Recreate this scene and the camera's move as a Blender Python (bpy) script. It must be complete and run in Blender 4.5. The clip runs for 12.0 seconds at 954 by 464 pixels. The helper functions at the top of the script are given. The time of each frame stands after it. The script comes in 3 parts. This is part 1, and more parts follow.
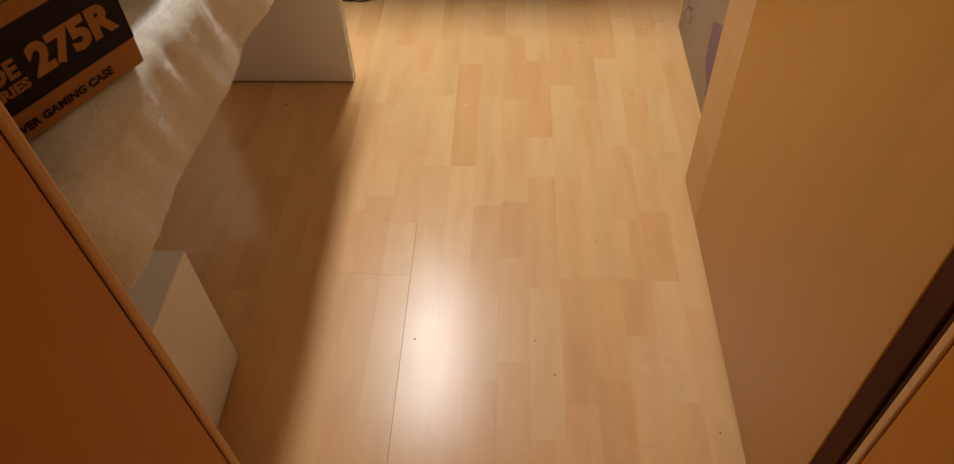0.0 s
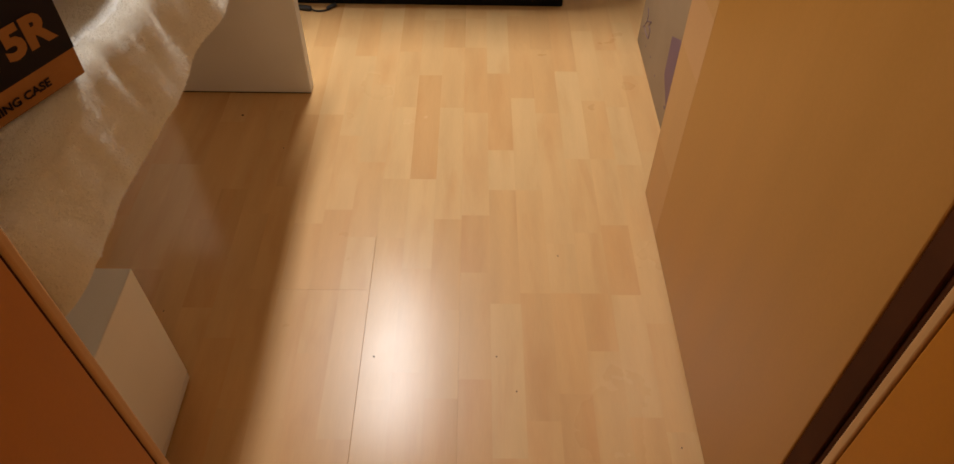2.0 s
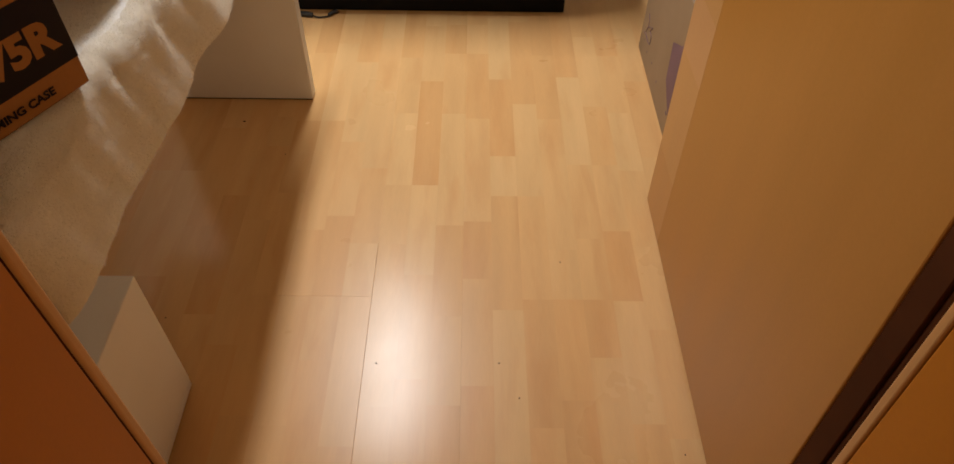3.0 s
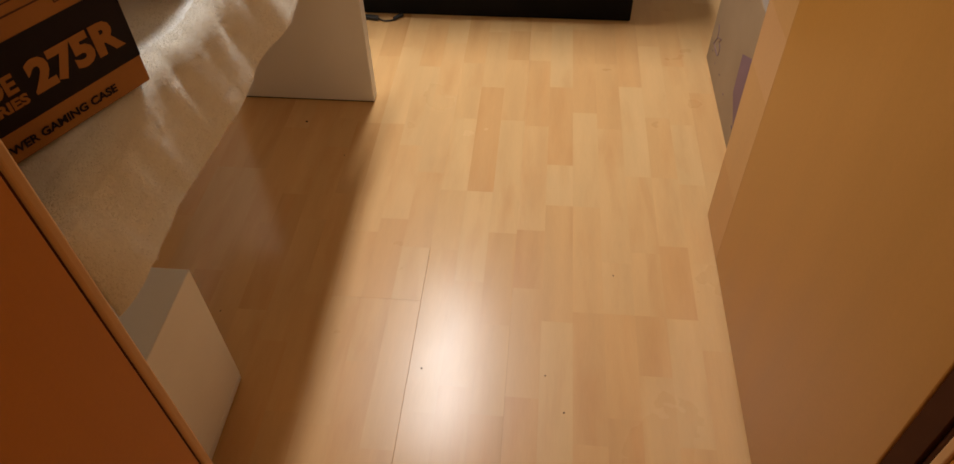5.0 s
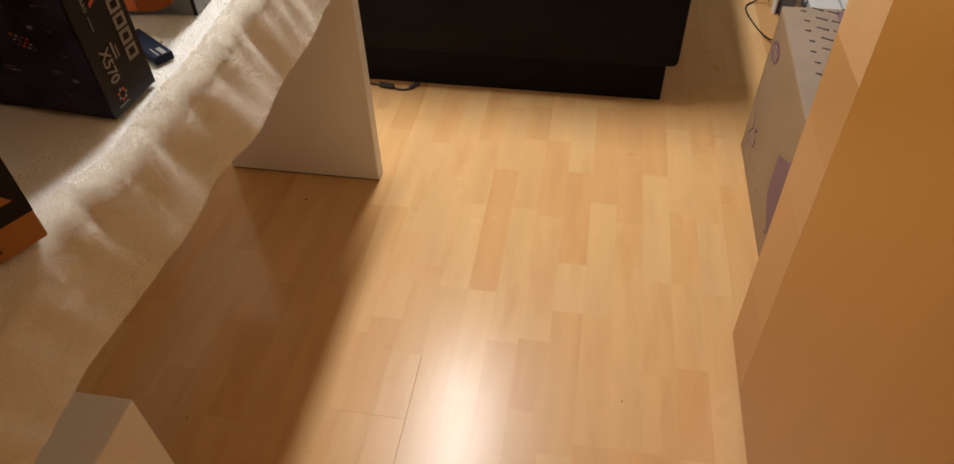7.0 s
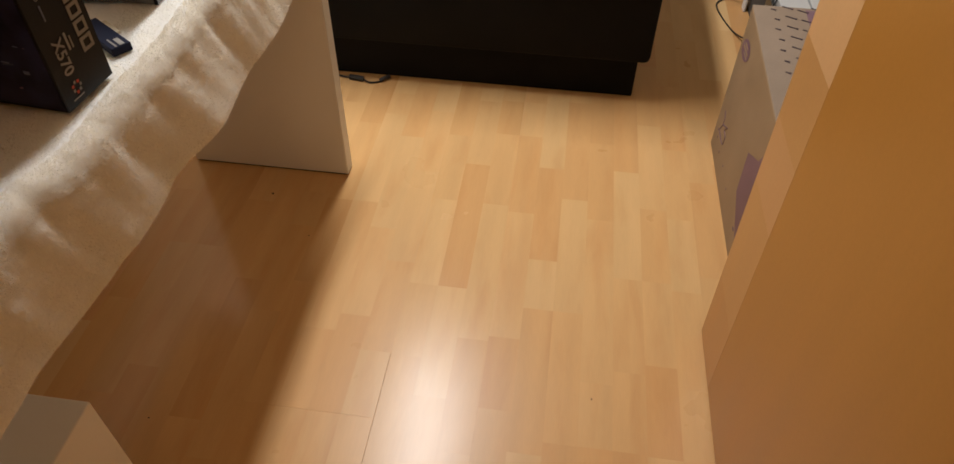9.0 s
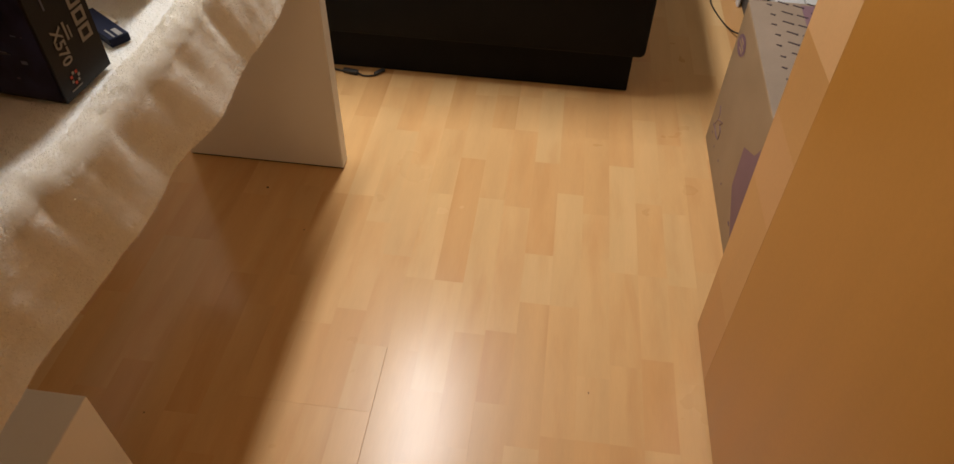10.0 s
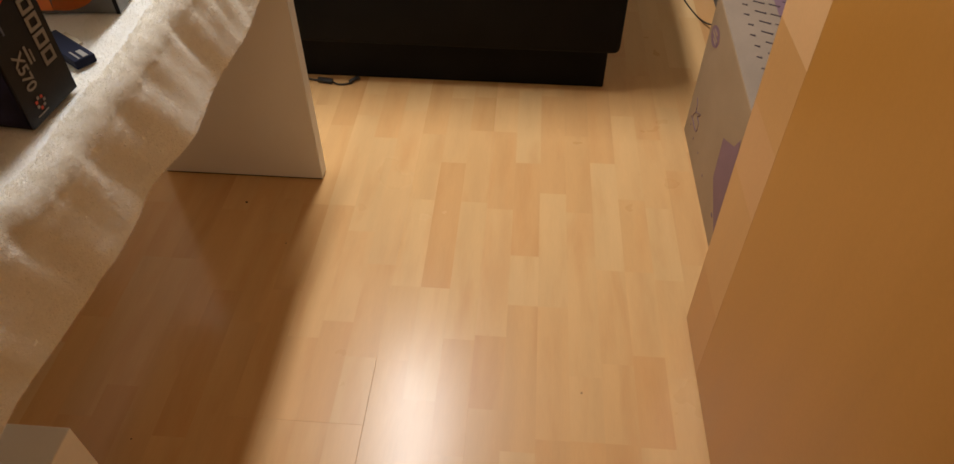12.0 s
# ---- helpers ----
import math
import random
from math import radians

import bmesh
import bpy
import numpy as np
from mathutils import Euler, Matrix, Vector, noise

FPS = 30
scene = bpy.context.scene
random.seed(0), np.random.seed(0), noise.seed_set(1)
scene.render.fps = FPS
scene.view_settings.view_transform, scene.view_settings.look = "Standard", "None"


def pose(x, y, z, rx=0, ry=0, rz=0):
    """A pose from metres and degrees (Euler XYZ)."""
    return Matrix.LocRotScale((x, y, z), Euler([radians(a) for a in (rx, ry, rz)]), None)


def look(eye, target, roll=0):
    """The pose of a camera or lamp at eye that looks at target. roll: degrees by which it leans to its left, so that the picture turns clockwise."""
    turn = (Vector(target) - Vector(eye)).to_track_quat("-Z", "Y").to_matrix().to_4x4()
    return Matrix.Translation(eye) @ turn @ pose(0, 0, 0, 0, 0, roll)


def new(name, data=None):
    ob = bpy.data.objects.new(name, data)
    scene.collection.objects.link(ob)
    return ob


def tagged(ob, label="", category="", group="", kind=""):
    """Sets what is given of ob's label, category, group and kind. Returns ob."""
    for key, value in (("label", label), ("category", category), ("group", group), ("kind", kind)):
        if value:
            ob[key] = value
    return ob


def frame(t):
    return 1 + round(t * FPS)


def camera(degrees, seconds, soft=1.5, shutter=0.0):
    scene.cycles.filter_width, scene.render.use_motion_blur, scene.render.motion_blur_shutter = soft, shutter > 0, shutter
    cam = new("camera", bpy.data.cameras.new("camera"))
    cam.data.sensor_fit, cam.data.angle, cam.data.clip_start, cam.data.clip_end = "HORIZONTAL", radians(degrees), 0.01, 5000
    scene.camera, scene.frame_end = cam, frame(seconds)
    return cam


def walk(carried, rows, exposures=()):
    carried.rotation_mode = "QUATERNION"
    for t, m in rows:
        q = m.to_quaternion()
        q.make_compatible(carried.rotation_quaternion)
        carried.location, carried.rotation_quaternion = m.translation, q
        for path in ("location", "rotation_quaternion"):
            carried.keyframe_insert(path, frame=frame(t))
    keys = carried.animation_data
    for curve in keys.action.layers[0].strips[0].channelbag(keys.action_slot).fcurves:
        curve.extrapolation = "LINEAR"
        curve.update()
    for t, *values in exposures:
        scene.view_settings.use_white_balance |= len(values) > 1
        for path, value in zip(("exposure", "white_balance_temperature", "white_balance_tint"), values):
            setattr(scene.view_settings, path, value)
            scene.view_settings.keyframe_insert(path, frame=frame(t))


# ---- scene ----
cam = camera(67.2, 12.0)
PATH = [
    (0, (0.211, 0.051, 1.236), (0.124, 1.361, -0.272), -2.1),
    (0.5, (0.206, 0.06, 1.235), (0.159, 1.355, -0.288), -1.0),
    (1, (0.206, 0.069, 1.231), (0.19, 1.38, -0.279), 0.5),
    (1.5, (0.215, 0.069, 1.229), (0.215, 1.393, -0.27), 0.7),
    (2, (0.213, 0.072, 1.227), (0.232, 1.405, -0.264), 1.2),
    (2.5, (0.217, 0.068, 1.234), (0.23, 1.408, -0.251), 1.0),
    (3, (0.209, 0.075, 1.229), (0.227, 1.417, -0.253), 1.1),
    (3.2, (0.217, 0.068, 1.23), (0.224, 1.416, -0.247), 0.7),
    (4.8, (0.222, 0.08, 1.225), (0.121, 1.433, -0.245), -1.2),
    (5, (0.224, 0.09, 1.223), (0.076, 1.435, -0.25), -1.5),
    (5.2, (0.234, 0.107, 1.233), (0.027, 1.453, -0.231), -2.6),
    (5.5, (0.222, 0.152, 1.241), (-0.041, 1.553, -0.161), -1.7),
    (5.8, (0.241, 0.174, 1.253), (-0.039, 1.635, -0.084), -2.6),
    (6, (0.237, 0.201, 1.248), (-0.065, 1.667, -0.077), -3.1),
    (6.2, (0.236, 0.237, 1.244), (-0.138, 1.702, -0.066), -3.5),
    (6.4, (0.255, 0.262, 1.237), (-0.125, 1.719, -0.079), -2.2),
    (6.5, (0.262, 0.276, 1.233), (-0.1, 1.7, -0.123), -3.1),
    (6.7, (0.274, 0.306, 1.227), (-0.039, 1.703, -0.17), -3.3),
    (8.3, (0.28, 0.32, 1.225), (0.137, 1.712, -0.204), 2.1),
    (8.5, (0.278, 0.325, 1.224), (0.122, 1.715, -0.205), 1.8),
    (9, (0.276, 0.329, 1.222), (0.102, 1.719, -0.206), 0.9),
    (9.5, (0.27, 0.33, 1.22), (0.097, 1.717, -0.211), 1.5),
    (10, (0.262, 0.327, 1.218), (0.117, 1.711, -0.218), 1.8),
    (10.5, (0.244, 0.324, 1.217), (0.109, 1.72, -0.21), 1.9),
    (11, (0.247, 0.323, 1.216), (0.112, 1.727, -0.201), 0.9),
    (11.5, (0.254, 0.326, 1.213), (0.125, 1.723, -0.213), 0.3),
    (12, (0.259, 0.34, 1.214), (0.16, 1.731, -0.219), 0.2),
]
walk(cam, [(t, look(eye, target, roll)) for t, eye, target, roll in PATH],
     exposures=((0, -0.02), (5, -0.04), (5.5, -0.08), (6, -0.02), (6.5, 0.10), (6.7, 0.10), (8.3, -0.08), (12, -0.08)))
LAMP_AT, LAMP_W, HALL_FILL_W, LEAN_X = (-0.215, 2.20, 2.24), 47.6, 6.8, 0.0175

# ---------------------------------------------------------------- light
world = bpy.data.worlds.new("world")
scene.world = world
world.use_nodes = True
world.node_tree.nodes["Background"].inputs[0].default_value = (0.02, 0.02, 0.025, 1)
world.node_tree.nodes["Background"].inputs[1].default_value = 0.2

lamp = bpy.data.lights.new("room_lamp", "AREA")
lamp.energy, lamp.color, lamp.shape, lamp.size, lamp.size_y = LAMP_W, (1.0, 0.99, 0.985), "RECTANGLE", 0.16, 0.95
lamp_ob = new("room_lamp", lamp)
lamp_ob.location = LAMP_AT
# unseen warm fill added in the hallway to lift the shadows under the desk
hall = bpy.data.lights.new("hall_fill", "POINT")
hall.energy, hall.color, hall.shadow_soft_size = HALL_FILL_W, (1.0, 0.73, 0.44), 0.15
hall_ob = new("hall_fill", hall)
hall_ob.location = (0.50, -0.95, 2.3)

# ---------------------------------------------------------------- helpers
W = 0.0643          # width of one laminate strip


def thing(name, loc, label, category, group="", kind=""):
    ob = new(name)
    ob.empty_display_size = 0.05
    ob.location = loc
    return tagged(ob, label, category, group, kind)


def part(name, bm, mat, parent=None, label="", smooth=False):
    me = bpy.data.meshes.new(name)
    bm.normal_update()
    bm.to_mesh(me)
    bm.free()
    me.materials.append(mat)
    if smooth:
        me.polygons.foreach_set("use_smooth", [True] * len(me.polygons))
    ob = new(name, me)
    if parent is not None:
        ob.parent = parent
        if parent.type == "EMPTY":
            ob.matrix_parent_inverse = Matrix.Translation(-parent.location)
    if label:
        ob["label"] = label
    return ob


def box(x0, x1, y0, y1, z0, z1, bevel=0.0, seg=2, m=None, bm=None):
    bm = bm or bmesh.new()
    made = bmesh.ops.create_cube(bm, size=1.0, matrix=Matrix.LocRotScale(
        ((x0 + x1) / 2, (y0 + y1) / 2, (z0 + z1) / 2), None, (abs(x1 - x0), abs(y1 - y0), abs(z1 - z0))))
    vs = made["verts"]
    if bevel:
        es = list({e for v in vs for e in v.link_edges})
        out = bmesh.ops.bevel(bm, geom=es, offset=bevel, segments=seg, affect="EDGES", profile=0.5)
        vs = list({v for f in out["faces"] for v in f.verts} | {v for v in vs if v.is_valid})
    if m is not None:
        bmesh.ops.transform(bm, matrix=m, verts=list(bm.verts))
    return bm


def tube(points, radius, sides=8):
    """A swept tube along points, smoothed as a chain."""
    pts = [Vector(p) for p in points]
    fine = []
    for i in range(len(pts) - 1):
        a, b = pts[max(i - 1, 0)], pts[i]
        c, d = pts[i + 1], pts[min(i + 2, len(pts) - 1)]
        for k in range(8):
            t = k / 8
            fine.append(0.5 * ((2 * b) + (c - a) * t + (2 * a - 5 * b + 4 * c - d) * t * t + (3 * b - a - 3 * c + d) * t ** 3))
    fine.append(pts[-1])
    bm = bmesh.new()
    rings = []
    for i, p in enumerate(fine):
        d = (fine[min(i + 1, len(fine) - 1)] - fine[max(i - 1, 0)]).normalized()
        side = d.cross(Vector((0.13, 0.31, 0.94))).normalized()
        up = side.cross(d)
        rings.append([bm.verts.new(p + radius * (math.cos(2 * math.pi * k / sides) * side + math.sin(2 * math.pi * k / sides) * up)) for k in range(sides)])
    for a, b in zip(rings, rings[1:]):
        for k in range(sides):
            bm.faces.new((a[k], a[(k + 1) % sides], b[(k + 1) % sides], b[k]))
    bm.faces.new(rings[0][::-1])
    bm.faces.new(rings[-1])
    return bm


def frame_on(origin, right, up):
    """A matrix whose x runs right, y up and z out of a face."""
    r, u = Vector(right).normalized(), Vector(up).normalized()
    n = r.cross(u)
    m = Matrix((r, u, n)).transposed().to_4x4()
    m.translation = origin
    return m


def words(body, height, weight=0.0, width=1.0):
    """A flat mesh of printed words; its lower left corner at 0, 0."""
    cu = bpy.data.curves.new("words", "FONT")
    cu.body, cu.size, cu.offset, cu.extrude = body, height / 0.72, weight, 0.0002
    cu.resolution_u = 3
    ob = bpy.data.objects.new("words", cu)
    scene.collection.objects.link(ob)
    me = bpy.data.meshes.new_from_object(ob.evaluated_get(bpy.context.evaluated_depsgraph_get()))
    bm = bmesh.new()
    bm.from_mesh(me)
    bpy.data.objects.remove(ob)
    bmesh.ops.scale(bm, vec=(width, 1, 1), verts=list(bm.verts))
    return bm


def span(bm):
    xs = [v.co.x for v in bm.verts]
    return min(xs), max(xs)


def plate(u0, u1, v0, v1, m, lift=0.0006, thick=0.0006, bm=None):
    return box(u0, u1, v0, v1, lift - thick, lift, m=m, bm=bm)


# ---------------------------------------------------------------- materials
def material(name, rough=0.5, metal=0.0, spec=0.5):
    mat = bpy.data.materials.new(name)
    mat.use_nodes = True
    b = mat.node_tree.nodes["Principled BSDF"]
    b.inputs["Roughness"].default_value = rough
    b.inputs["Metallic"].default_value = metal
    b.inputs["Specular IOR Level"].default_value = spec
    return mat, mat.node_tree.nodes, mat.node_tree.links, b


def varied(name, a, b, rough=0.5, scale=(8, 8, 8), bump=0.1, fine=120.0, spec=0.5, sheen=0.0, metal=0.0, dist=0.001, wear=0.06, mid=(0.35, 0.65)):
    """A surface that shifts between two colours at a broad and a fine scale, with fine relief."""
    mat, n, l, bs = material(name, rough, metal, spec)
    tc = n.new("ShaderNodeTexCoord")
    mp = n.new("ShaderNodeMapping")
    mp.inputs["Scale"].default_value = scale
    l.new(tc.outputs["Object"], mp.inputs["Vector"])
    broad = n.new("ShaderNodeTexNoise")
    broad.inputs["Scale"].default_value, broad.inputs["Detail"].default_value = 1.0, 5
    l.new(mp.outputs[0], broad.inputs["Vector"])
    ramp = n.new("ShaderNodeValToRGB")
    ramp.color_ramp.elements[0].position, ramp.color_ramp.elements[1].position = mid
    ramp.color_ramp.elements[0].color, ramp.color_ramp.elements[1].color = (*a, 1), (*b, 1)
    l.new(broad.outputs["Fac"], ramp.inputs[0])
    grain = n.new("ShaderNodeTexNoise")
    grain.inputs["Scale"].default_value, grain.inputs["Detail"].default_value = fine, 3
    l.new(tc.outputs["Object"], grain.inputs["Vector"])
    hsv = n.new("ShaderNodeHueSaturation")
    val = n.new("ShaderNodeMapRange")
    val.inputs["To Min"].default_value, val.inputs["To Max"].default_value = 1 - wear, 1 + wear
    l.new(grain.outputs["Fac"], val.inputs["Value"])
    l.new(val.outputs[0], hsv.inputs["Value"])
    l.new(ramp.outputs[0], hsv.inputs["Color"])
    l.new(hsv.outputs[0], bs.inputs["Base Color"])
    rr = n.new("ShaderNodeMapRange")
    rr.inputs["To Min"].default_value, rr.inputs["To Max"].default_value = max(rough - 0.06, 0.02), min(rough + 0.06, 1)
    l.new(broad.outputs["Fac"], rr.inputs["Value"])
    l.new(rr.outputs[0], bs.inputs["Roughness"])
    bp = n.new("ShaderNodeBump")
    bp.inputs["Strength"].default_value, bp.inputs["Distance"].default_value = bump, dist
    l.new(grain.outputs["Fac"], bp.inputs["Height"])
    l.new(bp.outputs[0], bs.inputs["Normal"])
    if sheen:
        bs.inputs["Sheen Weight"].default_value = sheen
        bs.inputs["Sheen Roughness"].default_value = 0.5
    return mat


def laminate(name, source):
    """Beech strip laminate: a tone for each strip, streaked along it, under a satin wear layer."""
    mat, n, l, bs = material(name, 0.3, 0.0, 0.30)
    tc = n.new("ShaderNodeTexCoord")
    info = n.new("ShaderNodeObjectInfo" if source == "piece" else "ShaderNodeNewGeometry")
    rnd = info.outputs["Random" if source == "piece" else "Random Per Island"]
    if source == "piece":
        sep = n.new("ShaderNodeSeparateColor")
        l.new(info.outputs["Color"], sep.inputs[0])
        tone, wear = sep.outputs[0], sep.outputs[1]
    else:
        tone = rnd
    ramp = n.new("ShaderNodeValToRGB")
    e = ramp.color_ramp.elements
    e[0].position, e[1].position = 0.0, 1.0
    e[0].color, e[1].color = (*FLOOR_DARK, 1), (*FLOOR_LIGHT, 1)
    mid = e.new(0.5)
    mid.color = tuple((a + b) / 2 * k for a, b, k in zip(FLOOR_DARK, FLOOR_LIGHT, (1.02, 1.0, 0.96))) + (1,)
    l.new(tone, ramp.inputs[0])
    # each strip takes its own stretch of grain
    shift = n.new("ShaderNodeVectorMath")
    shift.operation = "ADD"
    comb = n.new("ShaderNodeCombineXYZ")
    mul = n.new("ShaderNodeMath")
    mul.operation, mul.inputs[1].default_value = "MULTIPLY", 37.0
    l.new(rnd, mul.inputs[0])
    for k in range(3):
        l.new(mul.outputs[0], comb.inputs[k])
    l.new(tc.outputs["Object"], shift.inputs[0])
    l.new(comb.outputs[0], shift.inputs[1])
    mp = n.new("ShaderNodeMapping")
    mp.inputs["Scale"].default_value = (19, 1.9, 10)
    l.new(shift.outputs[0], mp.inputs[0])
    streak = n.new("ShaderNodeTexNoise")
    streak.inputs["Scale"].default_value, streak.inputs["Detail"].default_value, streak.inputs["Distortion"].default_value = 1.0, 2, 0.0
    l.new(mp.outputs[0], streak.inputs["Vector"])
    mp2 = n.new("ShaderNodeMapping")
    mp2.inputs["Scale"].default_value = (420, 34, 60)
    l.new(shift.outputs[0], mp2.inputs[0])
    fleck = n.new("ShaderNodeTexNoise")
    fleck.inputs["Scale"].default_value, fleck.inputs["Detail"].default_value = 1.0, 2
    l.new(mp2.outputs[0], fleck.inputs["Vector"])
    v1 = n.new("ShaderNodeMapRange")
    v1.inputs["From Min"].default_value, v1.inputs["From Max"].default_value = 0.18, 0.82
    v1.inputs["To Min"].default_value, v1.inputs["To Max"].default_value = 0.91, 1.07
    l.new(streak.outputs["Fac"], v1.inputs["Value"])
    v2 = n.new("ShaderNodeMapRange")
    v2.inputs["From Min"].default_value, v2.inputs["From Max"].default_value = 0.3, 0.7
    v2.inputs["To Min"].default_value, v2.inputs["To Max"].default_value = 0.98, 1.015
    l.new(fleck.outputs["Fac"], v2.inputs["Value"])
    mm = n.new("ShaderNodeMath")
    mm.operation = "MULTIPLY"
    l.new(v1.outputs[0], mm.inputs[0])
    l.new(v2.outputs[0], mm.inputs[1])
    # darker flames of heartwood that run along the strip
    mp3 = n.new("ShaderNodeMapping")
    mp3.inputs["Scale"].default_value = (20, 3.4, 10)
    l.new(shift.outputs[0], mp3.inputs[0])
    flame = n.new("ShaderNodeTexNoise")
    flame.inputs["Scale"].default_value, flame.inputs["Detail"].default_value, flame.inputs["Distortion"].default_value = 1.0, 4, 0.3
    l.new(mp3.outputs[0], flame.inputs["Vector"])
    amount = n.new("ShaderNodeMapRange")
    amount.inputs["From Min"].default_value, amount.inputs["From Max"].default_value = 0.50, 0.78
    amount.inputs["To Min"].default_value, amount.inputs["To Max"].default_value = 0.0, 0.34
    l.new(flame.outputs["Fac"], amount.inputs["Value"])
    heart = n.new("ShaderNodeMix")
    heart.data_type = "RGBA"
    heart.inputs[7].default_value = (0.500, 0.215, 0.066, 1)
    l.new(amount.outputs[0], heart.inputs[0])
    l.new(ramp.outputs[0], heart.inputs[6])
    hsv = n.new("ShaderNodeHueSaturation")
    l.new(heart.outputs[2], hsv.inputs["Color"])
    l.new(mm.outputs[0], hsv.inputs["Value"])
    l.new(hsv.outputs[0], bs.inputs["Base Color"])
    smear = n.new("ShaderNodeTexNoise")
    smear.inputs["Scale"].default_value, smear.inputs["Detail"].default_value = 5.0, 4
    l.new(tc.outputs["Object"], smear.inputs["Vector"])
    rr = n.new("ShaderNodeMapRange")
    rr.inputs["From Min"].default_value, rr.inputs["From Max"].default_value = 0.15, 0.85
    rr.inputs["To Min"].default_value, rr.inputs["To Max"].default_value = FLOOR_ROUGH - 0.03, FLOOR_ROUGH + 0.03
    l.new(smear.outputs["Fac"], rr.inputs["Value"])
    if source == "piece":
        worn = n.new("ShaderNodeMath")
        worn.operation = "MULTIPLY_ADD"
        worn.inputs[1].default_value = 0.2
        l.new(wear, worn.inputs[0])
        l.new(rr.outputs[0], worn.inputs[2])
        l.new(worn.outputs[0], bs.inputs["Roughness"])
    else:
        bs.inputs["Roughness"].default_value = 0.28
    orange = n.new("ShaderNodeTexNoise")
    orange.inputs["Scale"].default_value, orange.inputs["Detail"].default_value = 300.0, 2
    l.new(tc.outputs["Object"], orange.inputs["Vector"])
    bp = n.new("ShaderNodeBump")
    bp.inputs["Strength"].default_value, bp.inputs["Distance"].default_value = 0.05, 0.0006
    l.new(orange.outputs["Fac"], bp.inputs["Height"])
    l.new(bp.outputs[0], bs.inputs["Normal"])
    return mat


def veneer(name, a, b, rough=0.38):
    """Lacquered beech veneer with upright grain."""
    return varied(name, a, b, rough, scale=(14, 14, 0.9), bump=0.04, fine=160.0, wear=0.05, spec=0.32)


FLOOR_LIGHT, FLOOR_DARK, FLOOR_ROUGH = (0.648, 0.415, 0.193), (0.570, 0.304, 0.120), 0.138
M_PIECE = laminate("laminate_strip", "piece")
M_REST = laminate("laminate_rest", "island")
M_SUB = varied("joint_dark", (0.05, 0.03, 0.015), (0.08, 0.05, 0.03), 0.8)
M_DOOR = veneer("beech_veneer", (0.425, 0.192, 0.036), (0.46, 0.21, 0.043))
M_FRAME = veneer("beech_frame", (0.44, 0.150, 0.006), (0.48, 0.168, 0.008), 0.46)
M_LIP = veneer("beech_lipping", (0.50, 0.26, 0.09), (0.60, 0.33, 0.13), 0.4)
M_INLAY = [veneer("veneer_pale", (0.53, 0.285, 0.12), (0.56, 0.305, 0.13)), veneer("veneer_tan", (0.50, 0.265, 0.095), (0.54, 0.29, 0.105)),
           veneer("veneer_cream", (0.62, 0.365, 0.17), (0.66, 0.39, 0.185)), veneer("veneer_low", (0.48, 0.245, 0.082), (0.52, 0.265, 0.09))]
# rubber seal brown, used as well for the painted shade of the hinge gap
M_SEAL_GAPSHADE = varied("seal_and_gap_shade_brown", (0.060, 0.018, 0.006), (0.080, 0.025, 0.008), 0.7, spec=0.08)
M_WALL = varied("wall_paint", (0.62, 0.465, 0.31), (0.66, 0.495, 0.33), 0.9, scale=(2, 2, 2), bump=0.25, fine=90.0)
M_CREAM = varied("cream_paint", (0.76, 0.67, 0.54), (0.80, 0.71, 0.57), 0.9, scale=(2, 2, 2), bump=0.25, fine=90.0)
M_DIMWALL = varied("bounce_dimming_grey", (0.32, 0.285, 0.25), (0.36, 0.32, 0.28), 0.9, scale=(2, 2, 2), bump=0.25, fine=90.0)
M_CEIL = varied("ceiling_paint", (0.78, 0.73, 0.64), (0.81, 0.76, 0.67), 0.9, scale=(2, 2, 2), bump=0.2, fine=90.0)
M_WHITE = varied("white_melamine", (0.80, 0.785, 0.76), (0.84, 0.825, 0.80), 0.42, scale=(5, 5, 5), bump=0.05, fine=300.0, wear=0.02)
M_EDGE = varied("white_edging", (0.74, 0.72, 0.69), (0.80, 0.78, 0.75), 0.4, bump=0.05, fine=200.0, wear=0.02)
M_FLEECE = varied("fleece", (0.84, 0.795, 0.705), (0.89, 0.845, 0.755), 0.95, scale=(22, 22, 22), bump=0.45, fine=260.0, sheen=0.3, dist=0.003, wear=0.06)
M_FIBRE = varied("fleece_fibre", (0.85, 0.805, 0.72), (0.90, 0.855, 0.77), 0.9, bump=0.0, wear=0.02, spec=0.0)
fl = M_FLEECE.node_tree.nodes["Principled BSDF"]
fl.inputs["Subsurface Weight"].default_value, fl.inputs["Subsurface Scale"].default_value = 0.85, 0.024
fl.inputs["Subsurface Radius"].default_value = (1.0, 0.9, 0.75)
fn = M_FIBRE.node_tree
thin = fn.nodes.new("ShaderNodeBsdfTranslucent")
thin.inputs[0].default_value = (0.83, 0.79, 0.71, 1)
blend = fn.nodes.new("ShaderNodeMixShader")
blend.inputs[0].default_value = 0.45
fn.links.new(fn.nodes["Principled BSDF"].outputs[0], blend.inputs[1])
fn.links.new(thin.outputs[0], blend.inputs[2])
fn.links.new(blend.outputs[0], fn.nodes["Material Output"].inputs[0])
M_CARTON = varied("brown_card", (0.34, 0.15, 0.037), (0.385, 0.175, 0.048), 0.75, scale=(10, 10, 3), bump=0.12, fine=240.0)
